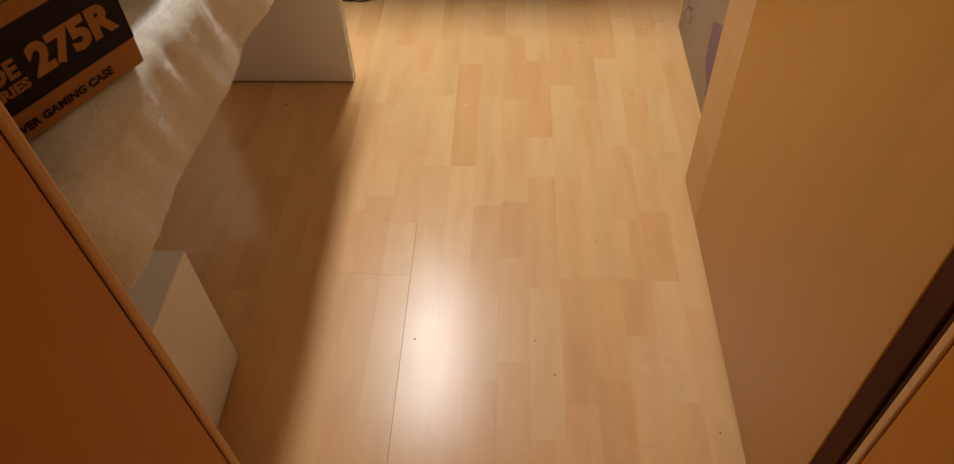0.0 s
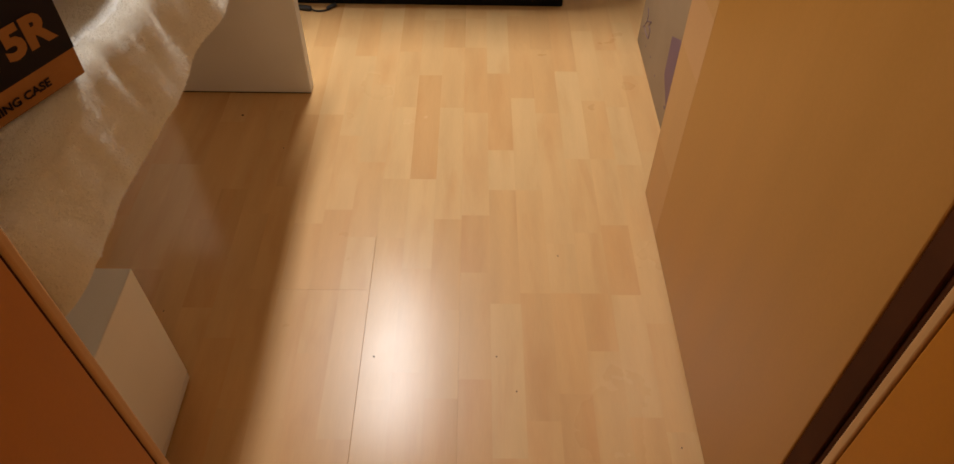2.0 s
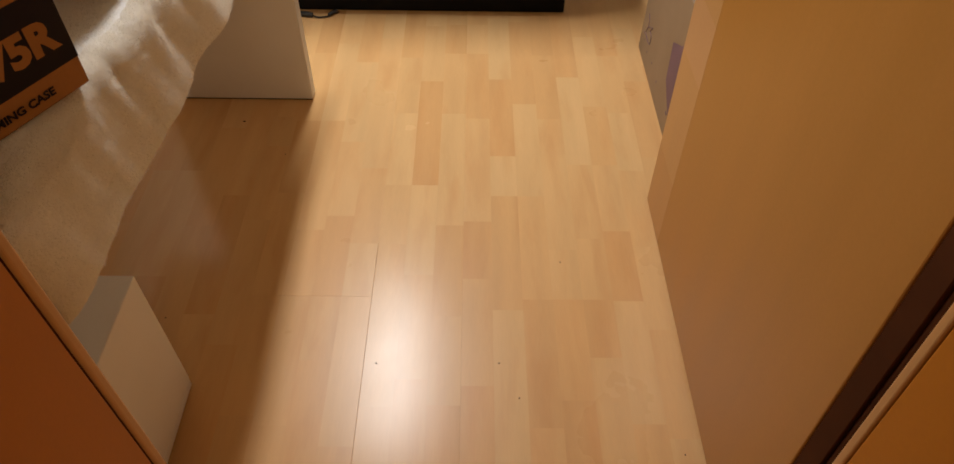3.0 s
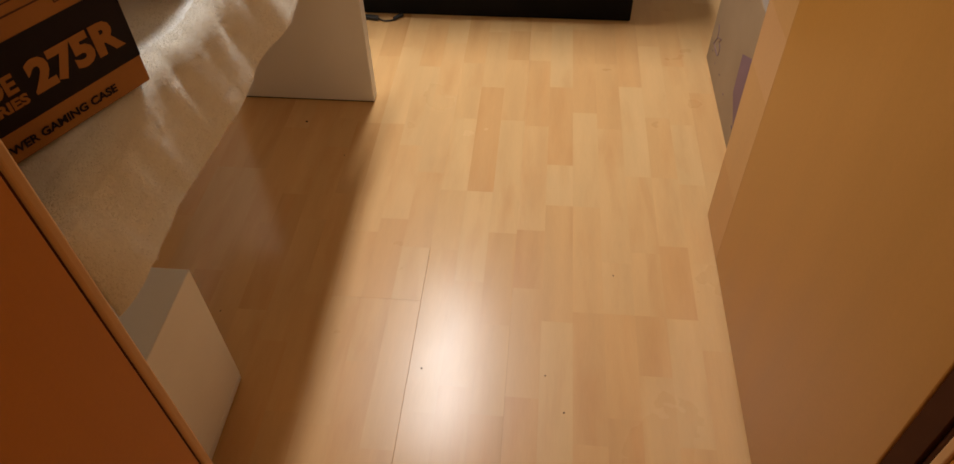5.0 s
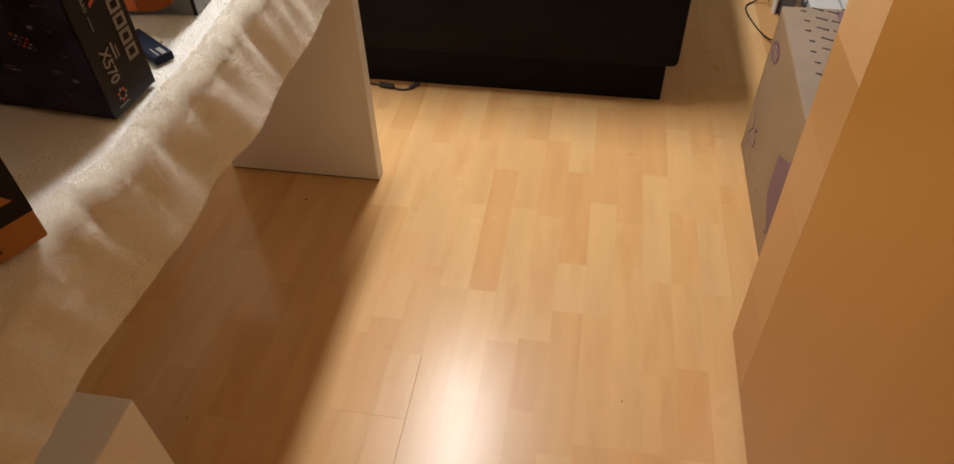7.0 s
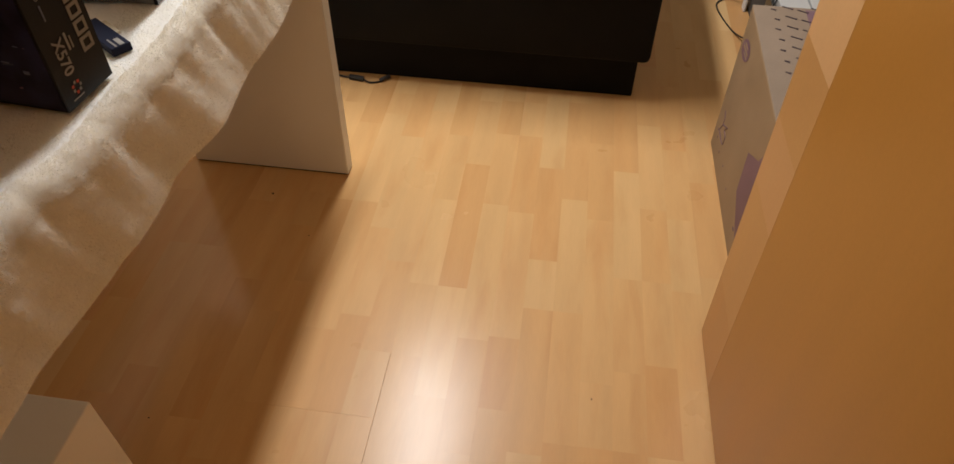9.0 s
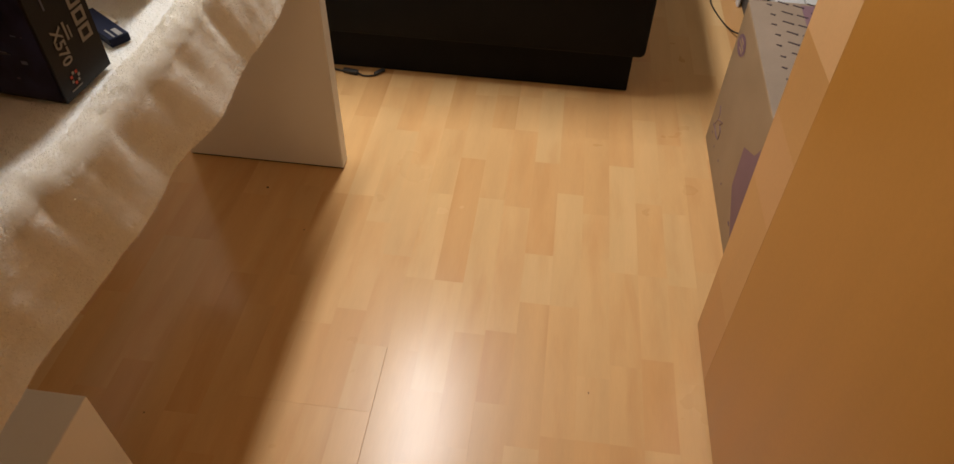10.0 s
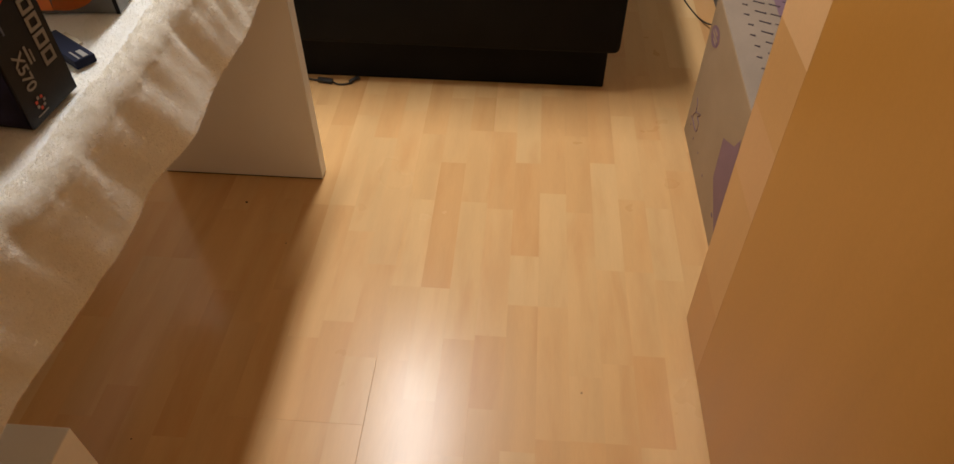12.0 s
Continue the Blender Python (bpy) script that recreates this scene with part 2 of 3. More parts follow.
M_NAVY = varied("navy_print", (0.007, 0.006, 0.013), (0.011, 0.009, 0.019), 0.5, fine=200.0, spec=0.25)
M_BROWNINK = varied("brown_ink", (0.065, 0.024, 0.008), (0.10, 0.038, 0.013), 0.7)
M_PAPER = varied("label_paper", (0.62, 0.56, 0.42), (0.70, 0.64, 0.50), 0.6)
M_BLACKINK = varied("black_ink", (0.02, 0.015, 0.012), (0.04, 0.03, 0.02), 0.6)
M_BLACKBOX = varied("black_print", (0.005, 0.0045, 0.005), (0.009, 0.008, 0.009), 0.4, fine=200.0, spec=0.25)
M_NIGHT = varied("dark_picture", (0.007, 0.007, 0.018), (0.024, 0.024, 0.060), 0.35, scale=(30, 30, 30), fine=200.0, spec=0.15)
M_SILVER = varied("silver_print", (0.21, 0.20, 0.185), (0.28, 0.265, 0.245), 0.4)
M_DUSK = varied("dusk_print", (0.022, 0.025, 0.055), (0.04, 0.042, 0.08), 0.4)
M_GLINT = varied("dim_print", (0.10, 0.11, 0.17), (0.18, 0.18, 0.25), 0.4)
M_RED = varied("red_print", (0.50, 0.05, 0.02), (0.60, 0.07, 0.03), 0.5)
M_GREY = varied("grey_print", (0.10, 0.103, 0.10), (0.17, 0.173, 0.165), 0.4, scale=(22, 22, 22))
M_ORANGE = varied("orange_print", (0.80, 0.16, 0.02), (0.86, 0.22, 0.03), 0.4)
M_BLUE = varied("blue_print", (0.004, 0.006, 0.020), (0.006, 0.009, 0.028), 0.6, spec=0.15)
M_BEDBLACK = varied("black_fabric", (0.005, 0.0045, 0.004), (0.009, 0.008, 0.007), 0.9, scale=(6, 6, 6), bump=0.5, fine=700.0, wear=0.2, spec=0.2)
M_SHEET = varied("lime_sheet", (0.50, 0.53, 0.34), (0.57, 0.60, 0.40), 0.85, scale=(9, 9, 9), bump=0.2, fine=600.0, sheen=0.15)
# white carton card, body and lid: its shade is put into these tan colours
M_BOXDIM = varied("dimmed_white_card", (0.268, 0.178, 0.098), (0.305, 0.205, 0.117), 0.7, scale=(9, 9, 9), bump=0.1, fine=260.0)
M_LIDDIM = varied("dimmed_lid_card", (0.225, 0.165, 0.118), (0.26, 0.19, 0.138), 0.65, scale=(9, 9, 9), bump=0.1, fine=260.0)
M_PURPLE = varied("purple_print", (0.15, 0.082, 0.105), (0.19, 0.105, 0.13), 0.6)
M_PLUM = varied("plum_ink", (0.10, 0.05, 0.09), (0.16, 0.09, 0.13), 0.6)
M_INKPLUM = varied("dark_plum_ink", (0.022, 0.009, 0.016), (0.036, 0.015, 0.025), 0.6)
M_CABLE = varied("black_rubber", (0.010, 0.010, 0.010), (0.018, 0.017, 0.016), 0.45)
M_BENCH = varied("grey_white_board", (0.46, 0.46, 0.455), (0.52, 0.52, 0.515), 0.4, scale=(5, 5, 5), bump=0.05, fine=300.0, wear=0.03)
M_SHADE = varied("gap_shade", (0.05, 0.05, 0.05), (0.075, 0.073, 0.07), 0.6)
M_STEEL = varied("brushed_metal", (0.35, 0.34, 0.32), (0.45, 0.44, 0.42), 0.35, metal=1.0)
M_SPECK = varied("crumb", (0.03, 0.014, 0.007), (0.05, 0.022, 0.01), 0.8)

# ---------------------------------------------------------------- setting
X0, X1, Y0, Y1, TOP = -0.94, 1.27, 0.47, 4.20, 2.50


def structure(name, bm, mat, label, category):
    return tagged(part(name, bm, mat), label, category, kind="structure")


structure("wall_left", box(X0 - 0.12, X0, Y0 - 0.27, Y1 + 0.12, -0.02, TOP), M_CREAM, "plain cream plastered wall behind the desk", "wall")
# the right wall is out of view; its grey holds back bounce beside the bed
structure("wall_right", box(X1, X1 + 0.12, Y0 - 0.27, Y1 + 0.12, -0.02, TOP), M_DIMWALL, "unseen grey wall behind the low bench, toned to dim bounce light", "wall")
structure("wall_far", box(X0, X1, Y1, Y1 + 0.12, -0.02, TOP), M_WALL, "plain warm sand-coloured plastered wall behind the bed", "wall")
bm = box(X0, -0.222, 0.20, Y0, -0.02, TOP)
box(0.667, X1, 0.20, Y0, -0.02, TOP, bm=bm)
box(-0.222, 0.667, 0.20, Y0, 2.04, TOP, bm=bm)
structure("wall_door", bm, M_WALL, "warm sand-coloured plastered wall around the doorway", "wall")
structure("ceiling", box(X0 - 0.12, X1 + 0.12, -1.55, Y1 + 0.12, TOP, TOP + 0.1), M_CEIL, "plain warm white painted ceiling", "ceiling")
bm = box(X0 - 0.12, X0, -1.55, 0.20, -0.02, TOP)
box(X1, X1 + 0.12, -1.55, 0.20, -0.02, TOP, bm=bm)
box(X0, X1, -1.55, -1.43, -0.02, TOP, bm=bm)
structure("wall_hall", bm, M_WALL, "plain warm sand-coloured plastered walls of the hallway", "wall")

floor = structure("floor", box(X0 - 0.1, X1 + 0.1, -1.55, Y1 + 0.1, -0.05, -0.0092), M_SUB,
                  "satin beech strip laminate floor with fine board joints", "floor")

# the door frame, lined in beech
frame_ob = thing("door_frame", (0.22, 0.33, 0), "beech door frame with a dark rubber seal, around the open doorway", "door frame", kind="structure")
part("jamb_lining", box(-0.222, -0.188, 0.18, 0.4645, 0, 2.04, 0.002), M_FRAME, frame_ob)
part("jamb_lip", box(-0.222, -0.1865, 0.4685, 0.484, 0, 2.04, 0.004, 3), M_LIP, frame_ob, "rounded paler beech lipping")
part("seal", box(-0.222, -0.1905, 0.4645, 0.4685, 0, 2.04), M_SEAL_GAPSHADE, frame_ob, "dark brown rubber seal")


def lean(bm):
    for v in bm.verts:
        v.co.x -= LEAN_X * v.co.z
    return bm


def sway(bm):
    """The hinge side stands a little out of plumb."""
    for v in bm.verts:
        if v.co.y < 0.6:
            v.co.y += 0.034 * (v.co.z - 0.5)
    return bm


part("jamb_lining", lean(sway(box(0.634, 0.690, 0.14, 0.4185, 0, 2.04, 0.002))), M_FRAME, frame_ob)
part("seal", lean(sway(box(0.640, 0.690, 0.4185, 0.4202, 0, 2.04))), M_SEAL_GAPSHADE, frame_ob, "dark brown rubber seal")
part("jamb_lip", lean(sway(box(0.6325, 0.690, 0.4202, 0.4335, 0, 2.04, 0.003, 3))), M_LIP, frame_ob, "rounded paler beech lipping")
part("seal", lean(sway(box(0.6375, 0.690, 0.4335, 0.447, 0, 2.04, 0.006, 4))), M_SEAL_GAPSHADE, frame_ob, "dark brown rubber seal in the hinge gap")
# solid dark strip that stands in for the shadow between frame and door
part("hinge_gap_shade", lean(sway(box(0.6345, 0.690, 0.447, 0.482, 0, 2.04, 0.001, 1))), M_SEAL_GAPSHADE, frame_ob, "dark brown strip in place of the hinge gap's shadow")
part("head_lining", box(-0.188, 0.634, 0.18, 0.456, 2.0, 2.04, 0.002), M_FRAME, frame_ob)


# the open door leaf, hanging a little out of plumb
DOOR_X, DOOR_END, INLAY_Y = 0.633, 1.292, 1.150
door = thing("door_1", (DOOR_X + 0.02, 0.472, 0), "wide-open lacquered beech veneer door with a paler stile", "door", kind="structure")
part("leaf", lean(sway(box(DOOR_X, DOOR_X + 0.040, 0.4825, DOOR_END, 0.008, 1.99, 0.0025, 2))), M_DOOR, door)
zs = (0.010, 0.186, 0.432, 0.562, 0.703, 1.988)
for k, mat in enumerate((M_INLAY[3], M_INLAY[1], M_INLAY[0], M_INLAY[1], M_INLAY[2])):
    part("veneer_panel", lean(box(DOOR_X - 0.0002, DOOR_X + 0.004, INLAY_Y, DOOR_END + 0.0006, zs[k] + 0.0001, zs[k + 1] - 0.0001)), mat, door,
         "paler beech veneer panel in the door's stile")

# bar lamp hung below the ceiling
LX, LY, LZ = LAMP_AT
cl = thing("bar_lamp", (LX, LY, TOP), "slim white bar lamp hung below the ceiling", "lamp")
part("housing", box(LX - 0.095, LX + 0.095, LY - 0.49, LY + 0.49, LZ + 0.004, LZ + 0.045, 0.004, 2), M_EDGE, cl)
for dy in (-0.3, 0.3):
    part("rod", tube([(LX, LY + dy, LZ + 0.045), (LX, LY + dy, TOP)], 0.006), M_STEEL, cl, "thin metal rod")

# ---------------------------------------------------------------- desk
desk = thing("desk", (-0.6, 1.1, 0), "white melamine desk with a slab side, under a fleece blanket", "desk")
part("side_panel", box(-0.635, -0.2285, 1.6725, 1.7105, 0.004, 0.712, 0.0015, 1), M_WHITE, desk)
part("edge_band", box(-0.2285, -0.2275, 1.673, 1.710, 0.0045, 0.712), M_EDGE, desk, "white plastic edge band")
part("glide", box(-0.63, -0.2305, 1.675, 1.708, 0.0, 0.004), M_CABLE, desk, "thin black felt strip under the side")
part("side_panel", box(-0.635, -0.262, 0.50, 0.538, 0.0, 0.712, 0.0015, 1), M_WHITE, desk)
part("desktop", box(-0.865, -0.226, 0.492, 1.7105, 0.712, 0.738, 0.002, 1), M_WHITE, desk)

unit = thing("drawer_unit", (-0.6, 0.66, 0), "low white drawer unit standing under the desk", "cabinet")
part("body", box(-0.72, -0.322, 0.548, 0.785, 0.024, 0.335, 0.002, 2), M_WHITE, unit)
part("base", box(-0.72, -0.3225, 0.5485, 0.7835, 0.006, 0.0225, 0.001, 1), M_EDGE, unit, "white base rail below a fine joint")
part("foot_rail", box(-0.71, -0.328, 0.552, 0.78, 0.0, 0.006), M_CABLE, unit, "dark recessed foot strip")


# fleece blanket over the desk
def hem(y):
    return 0.598 + 0.008 * min(1.0, max(0.0, (y - 0.85) / 0.2)) + 0.004 * math.sin(9.0 * y + 0.4) + 0.0015 * math.sin(41 * y) + 0.015 * math.exp(-((y - 0.60) / 0.11) ** 2) - 0.03 * max(0.0, (0.545 - y) / 0.045)


# creases in the hanging side: where they start along the edge, how wide, how deep, how far they slant
CREASES = ((0.575, 0.018, 0.005, 0.00), (0.640, 0.022, 0.006, 0.01), (0.705, 0.015, 0.005, 0.02), (0.775, 0.020, 0.0085, 0.03), (0.842, 0.016, 0.0065, 0.03),
           (0.905, 0.022, 0.0090, 0.04), (0.985, 0.014, 0.0035, 0.03), (1.060, 0.026, 0.0060, 0.05), (1.165, 0.018, 0.0085, 0.05), (1.260, 0.030, 0.0045, 0.05),
           (1.345, 0.016, 0.0065, 0.04), (1.430, 0.024, 0.0055, 0.04), (1.520, 0.016, 0.0045, 0.03), (1.610, 0.022, 0.0055, 0.03))


def crease(y, drop):
    out = 0.0
    for at, wide, deep, slant in CREASES:
        d = (y - 0.7 * slant * drop - at) / (0.85 * wide * (1 + 0.6 * drop))
        if abs(d) < 3:
            out -= 0.48 * deep * math.exp(-d * d * (1.6 if d < 0 else 0.7))
    return out


def fleece_point(s, y):
    """s from -1 (on the desk) over 0 (the edge) to 1 (the hem)."""
    ex = -0.2065 + 0.003 * math.sin(7.0 * y + 1.0) + 0.002 * math.sin(31 * y)
    lift = min(1.0, max(0.0, (0.86 - y) / 0.12))
    ztop = 0.7455 + 0.0155 * lift * lift * (3 - 2 * lift)
    rad = 0.026
    wob = noise.noise(Vector((y * 5.0, s * 4.0, 3.0)))
    if s <= 0:
        x = ex - rad + s * 0.63
        near = max(0.0, 1 + s * 9)
        z = ztop + 0.0045 * wob * min(1.0, -s * 12 + 0.2) + 0.003 * noise.noise(Vector((y * 16, s * 22, 9))) + 0.22 * near * near * crease(y, 0.0)
        return Vector((x + 0.3 * near * near * crease(y, 0.0), y, z))
    arc = 0.2
    if s < arc:
        a = s / arc * math.pi / 2
        p = Vector((ex - rad + rad * math.sin(a), y, ztop - rad + rad * math.cos(a)))
        drop = 0.0
    else:
        drop = (s - arc) / (1 - arc)
        z0 = ztop - rad
        p = Vector((ex, y + 0.03 * drop, z0 + (hem(y) - z0) * drop))
    c = crease(y, drop)
    c += 0.0011 * math.sin(118 * (y - 0.03 * drop) + 3 * math.sin(9 * y)) * (0.6 + noise.noise(Vector((y * 6, 2, 0))))
    grow = (0.45 + 0.55 * min(1.0, s / 0.3)) * (1 - 0.75 * drop ** 1.6)
    p.x += grow * (c + 0.004) + 0.001 * wob + (0.008 + 0.009 * min(1.0, max(0.0, (y - 0.85) / 0.2))) * drop + 0.0035 * drop * math.sin(24 * y + 1.0) - 0.030 * drop * max(0.0, (0.56 - y) / 0.06) ** 2
    p.z += 0.22 * max(0.0, 1 - s / arc) * c + 0.002 * noise.noise(Vector((y * 26, drop * 9, 5)))
    return p


YA, YB = 0.497, 1.730
ss = [-1 + k / 26 for k in range(24)] + [-0.11 + 0.11 * k / 10 for k in range(11)] + [0.2 * k / 12 for k in range(1, 13)] + [0.2 + 0.8 * k / 32 for k in range(1, 33)]
ys = [YA + (YB - YA) * k / 330 for k in range(331)]
bm = bmesh.new()
grid = [[bm.verts.new(fleece_point(s, y)) for y in ys] for s in ss]
for a, b in zip(grid, grid[1:]):
    for k in range(len(ys) - 1):
        bm.faces.new((a[k], b[k], b[k + 1], a[k + 1]))
blanket = thing("blanket", (-0.6, 1.1, 0.738), "cream white fluffy fleece blanket draped over the desk", "blanket")
fleece = part("fleece", bm, M_FLEECE, blanket, smooth=True)
sol = fleece.modifiers.new("thickness", "SOLIDIFY")
sol.thickness, sol.offset = 0.006, -1.0
# short tufts of pile, standing off the cloth
rng = random.Random(5)
pile_v, pile_f = [], []
for _ in range(230000):
    y = rng.uniform(YA, YB)
    s = rng.uniform(0.01, 1.0) if rng.random() < 0.68 else rng.uniform(-0.10, 0.22)
    p = fleece_point(s, y)
    nrm = (fleece_point(min(s + 0.01, 1.0), y) - p).cross(fleece_point(s, y + 0.002) - p)
    if nrm.length < 1e-9:
        continue
    nrm.normalize()
    if nrm.z < 0 and s <= 0.1 or nrm.x < 0 and s > 0.1:
        nrm.negate()
    clump = noise.noise(Vector((y * 60, s * 20, 2)))
    comb = Vector((noise.noise(Vector((y * 45, s * 16, 4))), noise.noise(Vector((y * 45, s * 16, 6))), -0.35))
    way = (0.8 * nrm + 0.5 * comb + Vector((rng.uniform(-0.4, 0.4), rng.uniform(-0.4, 0.4), rng.uniform(-0.4, 0.4)))).normalized()
    if way.dot(nrm) < 0.3:
        way = (way + (0.5 - way.dot(nrm)) * nrm).normalized()
    ln = 0.0014 + 0.0016 * rng.random() + 0.0018 * max(0, clump)
    if -0.1 < s < 0.35 and clump > 0.05:
        ln *= 1.15
    side = way.cross(Vector((rng.uniform(-1, 1), rng.uniform(-1, 1), rng.uniform(-1, 1)))).normalized() * 0.00028
    k = len(pile_v)
    pile_v += [p - side, p + side, p + way * ln]
    pile_f.append((k, k + 1, k + 2))
me = bpy.data.meshes.new("fur_layer")
me.from_pydata(pile_v, [], pile_f)
me.materials.append(M_FIBRE)
ob = new("fur_layer", me)
ob.parent = blanket
ob.matrix_parent_inverse = Matrix.Translation(-blanket.location)
tagged(ob, "soft raised fleece pile", kind="stuff")

# ---------------------------------------------------------------- cartons on the desk
# brown computer case carton; its printed side turned towards the doorway
CASE = frame_on((-0.199, 0.710, 0.7625), (0.459, 0.888, 0), (0, 0, 1))   # x along the face, y up, z out of it


def on_case(u0, u1, v0, v1, lift=0.0006):
    return plate(u0, u1, v0, v1, CASE, lift)


carton = thing("computer_case_carton", (-0.35, 0.66, 0.7625), "brown cardboard computer case carton with navy printed band", "carton")
part("body", box(-0.245, 0, 0, 0.46, -0.40, 0, 0.0025, 2, m=CASE), M_CARTON, carton)
part("printed_band", on_case(-0.243, -0.0004, 0.0330, 0.112), M_NAVY, carton, "navy printed band")


def print_words(name, body, u_right, v, height, width, mat, parent, m, weight=0.0, lift=0.0012):
    """Words that end at u_right and are width wide."""
    bm = words(body, height, weight)
    a, b = span(bm)
    bmesh.ops.translate(bm, vec=(-b, 0, 0), verts=list(bm.verts))
    bmesh.ops.scale(bm, vec=(width / (b - a), 1, 1), verts=list(bm.verts))
    bmesh.ops.translate(bm, vec=(u_right, v, lift), verts=list(bm.verts))
    bmesh.ops.transform(bm, matrix=m, verts=list(bm.verts))
    return part(name, bm, mat, parent)


print_words("model_number", "275R", -0.011, 0.0545, 0.0315, 0.103, M_CARTON, carton, CASE, 0.0022)
print_words("lettering", "IDE", -0.126, 0.066, 0.0185, 0.037, M_CARTON, carton, CASE, 0.001)
print_words("lettering", "SERIES", -0.122, 0.0505, 0.0105, 0.050, M_CARTON, carton, CASE, 0.0006)
print_words("lettering", "TOWER GAMING CASE", -0.040, 0.0115, 0.0088, 0.142, M_NAVY, carton, CASE, 0.0004)
# line drawing of the case and a pasted label
for a, b, c, d in ((-0.024, -0.0225, 0.132, 0.43), (-0.031, -0.0295, 0.137, 0.425), (-0.24, -0.022, 0.1305, 0.132), (-0.24, -0.03, 0.141, 0.1422), (-0.24, -0.024, 0.2655, 0.267),
                   (-0.042, -0.0405, 0.155, 0.262), (-0.24, -0.04, 0.155, 0.1563), (-0.24, -0.04, 0.262, 0.2633), (-0.066, -0.0648, 0.162, 0.255), (-0.24, -0.044, 0.2, 0.2012),
                   (-0.06, -0.042, 0.2245, 0.2257), (-0.06, -0.042, 0.1795, 0.1807), (-0.24, -0.02, 0.28, 0.2812), (-0.22, -0.02, 0.2945, 0.2955)):
    part("drawn_line", on_case(a, b, c, d, 0.0005), M_BROWNINK, carton)
def drawn_box(u0, u1, v0, v1, t=0.0011):
    for a, b, c, d in ((u0, u1, v0, v0 + t), (u0, u1, v1 - t, v1), (u0, u0 + t, v0 + t, v1 - t), (u1 - t, u1, v0 + t, v1 - t)):
        part("drawn_line", on_case(a, b, c, d, 0.0007), M_BROWNINK, carton)


drawn_box(-0.064, -0.044, 0.160, 0.184)
drawn_box(-0.064, -0.044, 0.204, 0.232)
drawn_box(-0.098, -0.068, 0.158, 0.176)
drawn_box(-0.18, -0.044, 0.236, 0.258)
drawn_box(-0.035, -0.0275, 0.15, 0.25)
drawn_box(-0.060, -0.040, 0.122, 0.127)
drawn_box(-0.20, -0.18, 0.122, 0.127)
for u, v in ((-0.064, 0.160), (-0.064, 0.184), (-0.044, 0.184), (-0.064, 0.204), (-0.064, 0.232), (-0.044, 0.232), (-0.044, 0.258), (-0.098, 0.158), (-0.030, 0.141), (-0.026, 0.137)):
    part("drawn_mark", on_case(u - 0.0032, u + 0.0032, v - 0.0030, v + 0.0030, 0.0010), M_BROWNINK, carton)
rng = random.Random(21)
for _ in range(80):
    u, v = rng.choice((-0.0655, -0.043, -0.07, -0.10, -0.13)) + rng.uniform(-0.004, 0.004), rng.uniform(0.150, 0.262)
    a, b = rng.uniform(0.0008, 0.003), rng.uniform(0.0008, 0.003)
    part("drawn_mark", on_case(u - a, u + a, v - b, v + b, 0.0009), M_BROWNINK, carton)
label = part("label", on_case(-0.17, -0.067, 0.181, 0.255, 0.0010), M_PAPER, carton, "cream paper label with a barcode")
rng = random.Random(3)
u = -0.158
while u < -0.085:
    wd = rng.choice((0.0006, 0.0011, 0.0018))
    part("barcode_bar", on_case(u, u + wd, 0.196, 0.222, 0.0014), M_BLACKINK, label)
    u += wd + rng.choice((0.0008, 0.0014, 0.002))
part("print_bar", on_case(-0.15, -0.09, 0.188, 0.192, 0.0014), M_BLACKINK, label)
part("print_bar", on_case(-0.16, -0.10, 0.238, 0.242, 0.0014), M_BLACKINK, label)

# black mainboard carton, standing on its end
MB = frame_on((-0.244, 0.903, 0.7490), (0.09, 0.996, 0), (0, 0, 1))       # its spine, seen from the doorway
board = thing("mainboard_carton", (-0.37, 0.95, 0.749), "black glossy mainboard carton with silver and red print", "carton")
part("body", box(0, 0.082, 0, 0.335, -0.265, 0, 0.0012, 1, m=MB), M_BLACKBOX, board)
NF = frame_on(MB @ Vector((0, 0, -0.265)), MB.to_3x3() @ Vector((0, 0, 1)), (0, 0, 1))
picture = part("picture", plate(0.004, 0.262, 0.004, 0.331, NF, 0.0006), M_NIGHT, board, "dark blue-black printed picture")
rng = random.Random(8)
for k in range(90):
    row = rng.randrange(11)
    u, v, a, b = rng.uniform(0.06, 0.25), 0.030 + 0.026 * row + rng.uniform(-0.004, 0.004), rng.uniform(0.002, 0.014), rng.uniform(0.0007, 0.0019)
    bm = plate(-a / 2, a / 2, -b / 2, b / 2, Matrix.Identity(4), 0.0011, 0.0004)
    bmesh.ops.transform(bm, matrix=NF @ Matrix.Translation((u, v, 0)) @ Matrix.Rotation(rng.uniform(-0.12, 0.12), 4, "Z"), verts=list(bm.verts))
    part("picture_glint", bm, (M_GLINT, M_DUSK, M_DUSK, M_GLINT, M_DUSK, M_PLUM)[k % 6], picture)
for r in range(3):
    for c in range(4):
        u, v = 0.178 + 0.006 * c + 0.002 * r, 0.098 - 0.006 * r - 0.0015 * c
        part("picture_dot", plate(u, u + 0.0034, v, v + 0.0022, NF, 0.0012, 0.0004), (M_RED, M_SILVER, M_PLUM)[(r + c) % 3], picture)
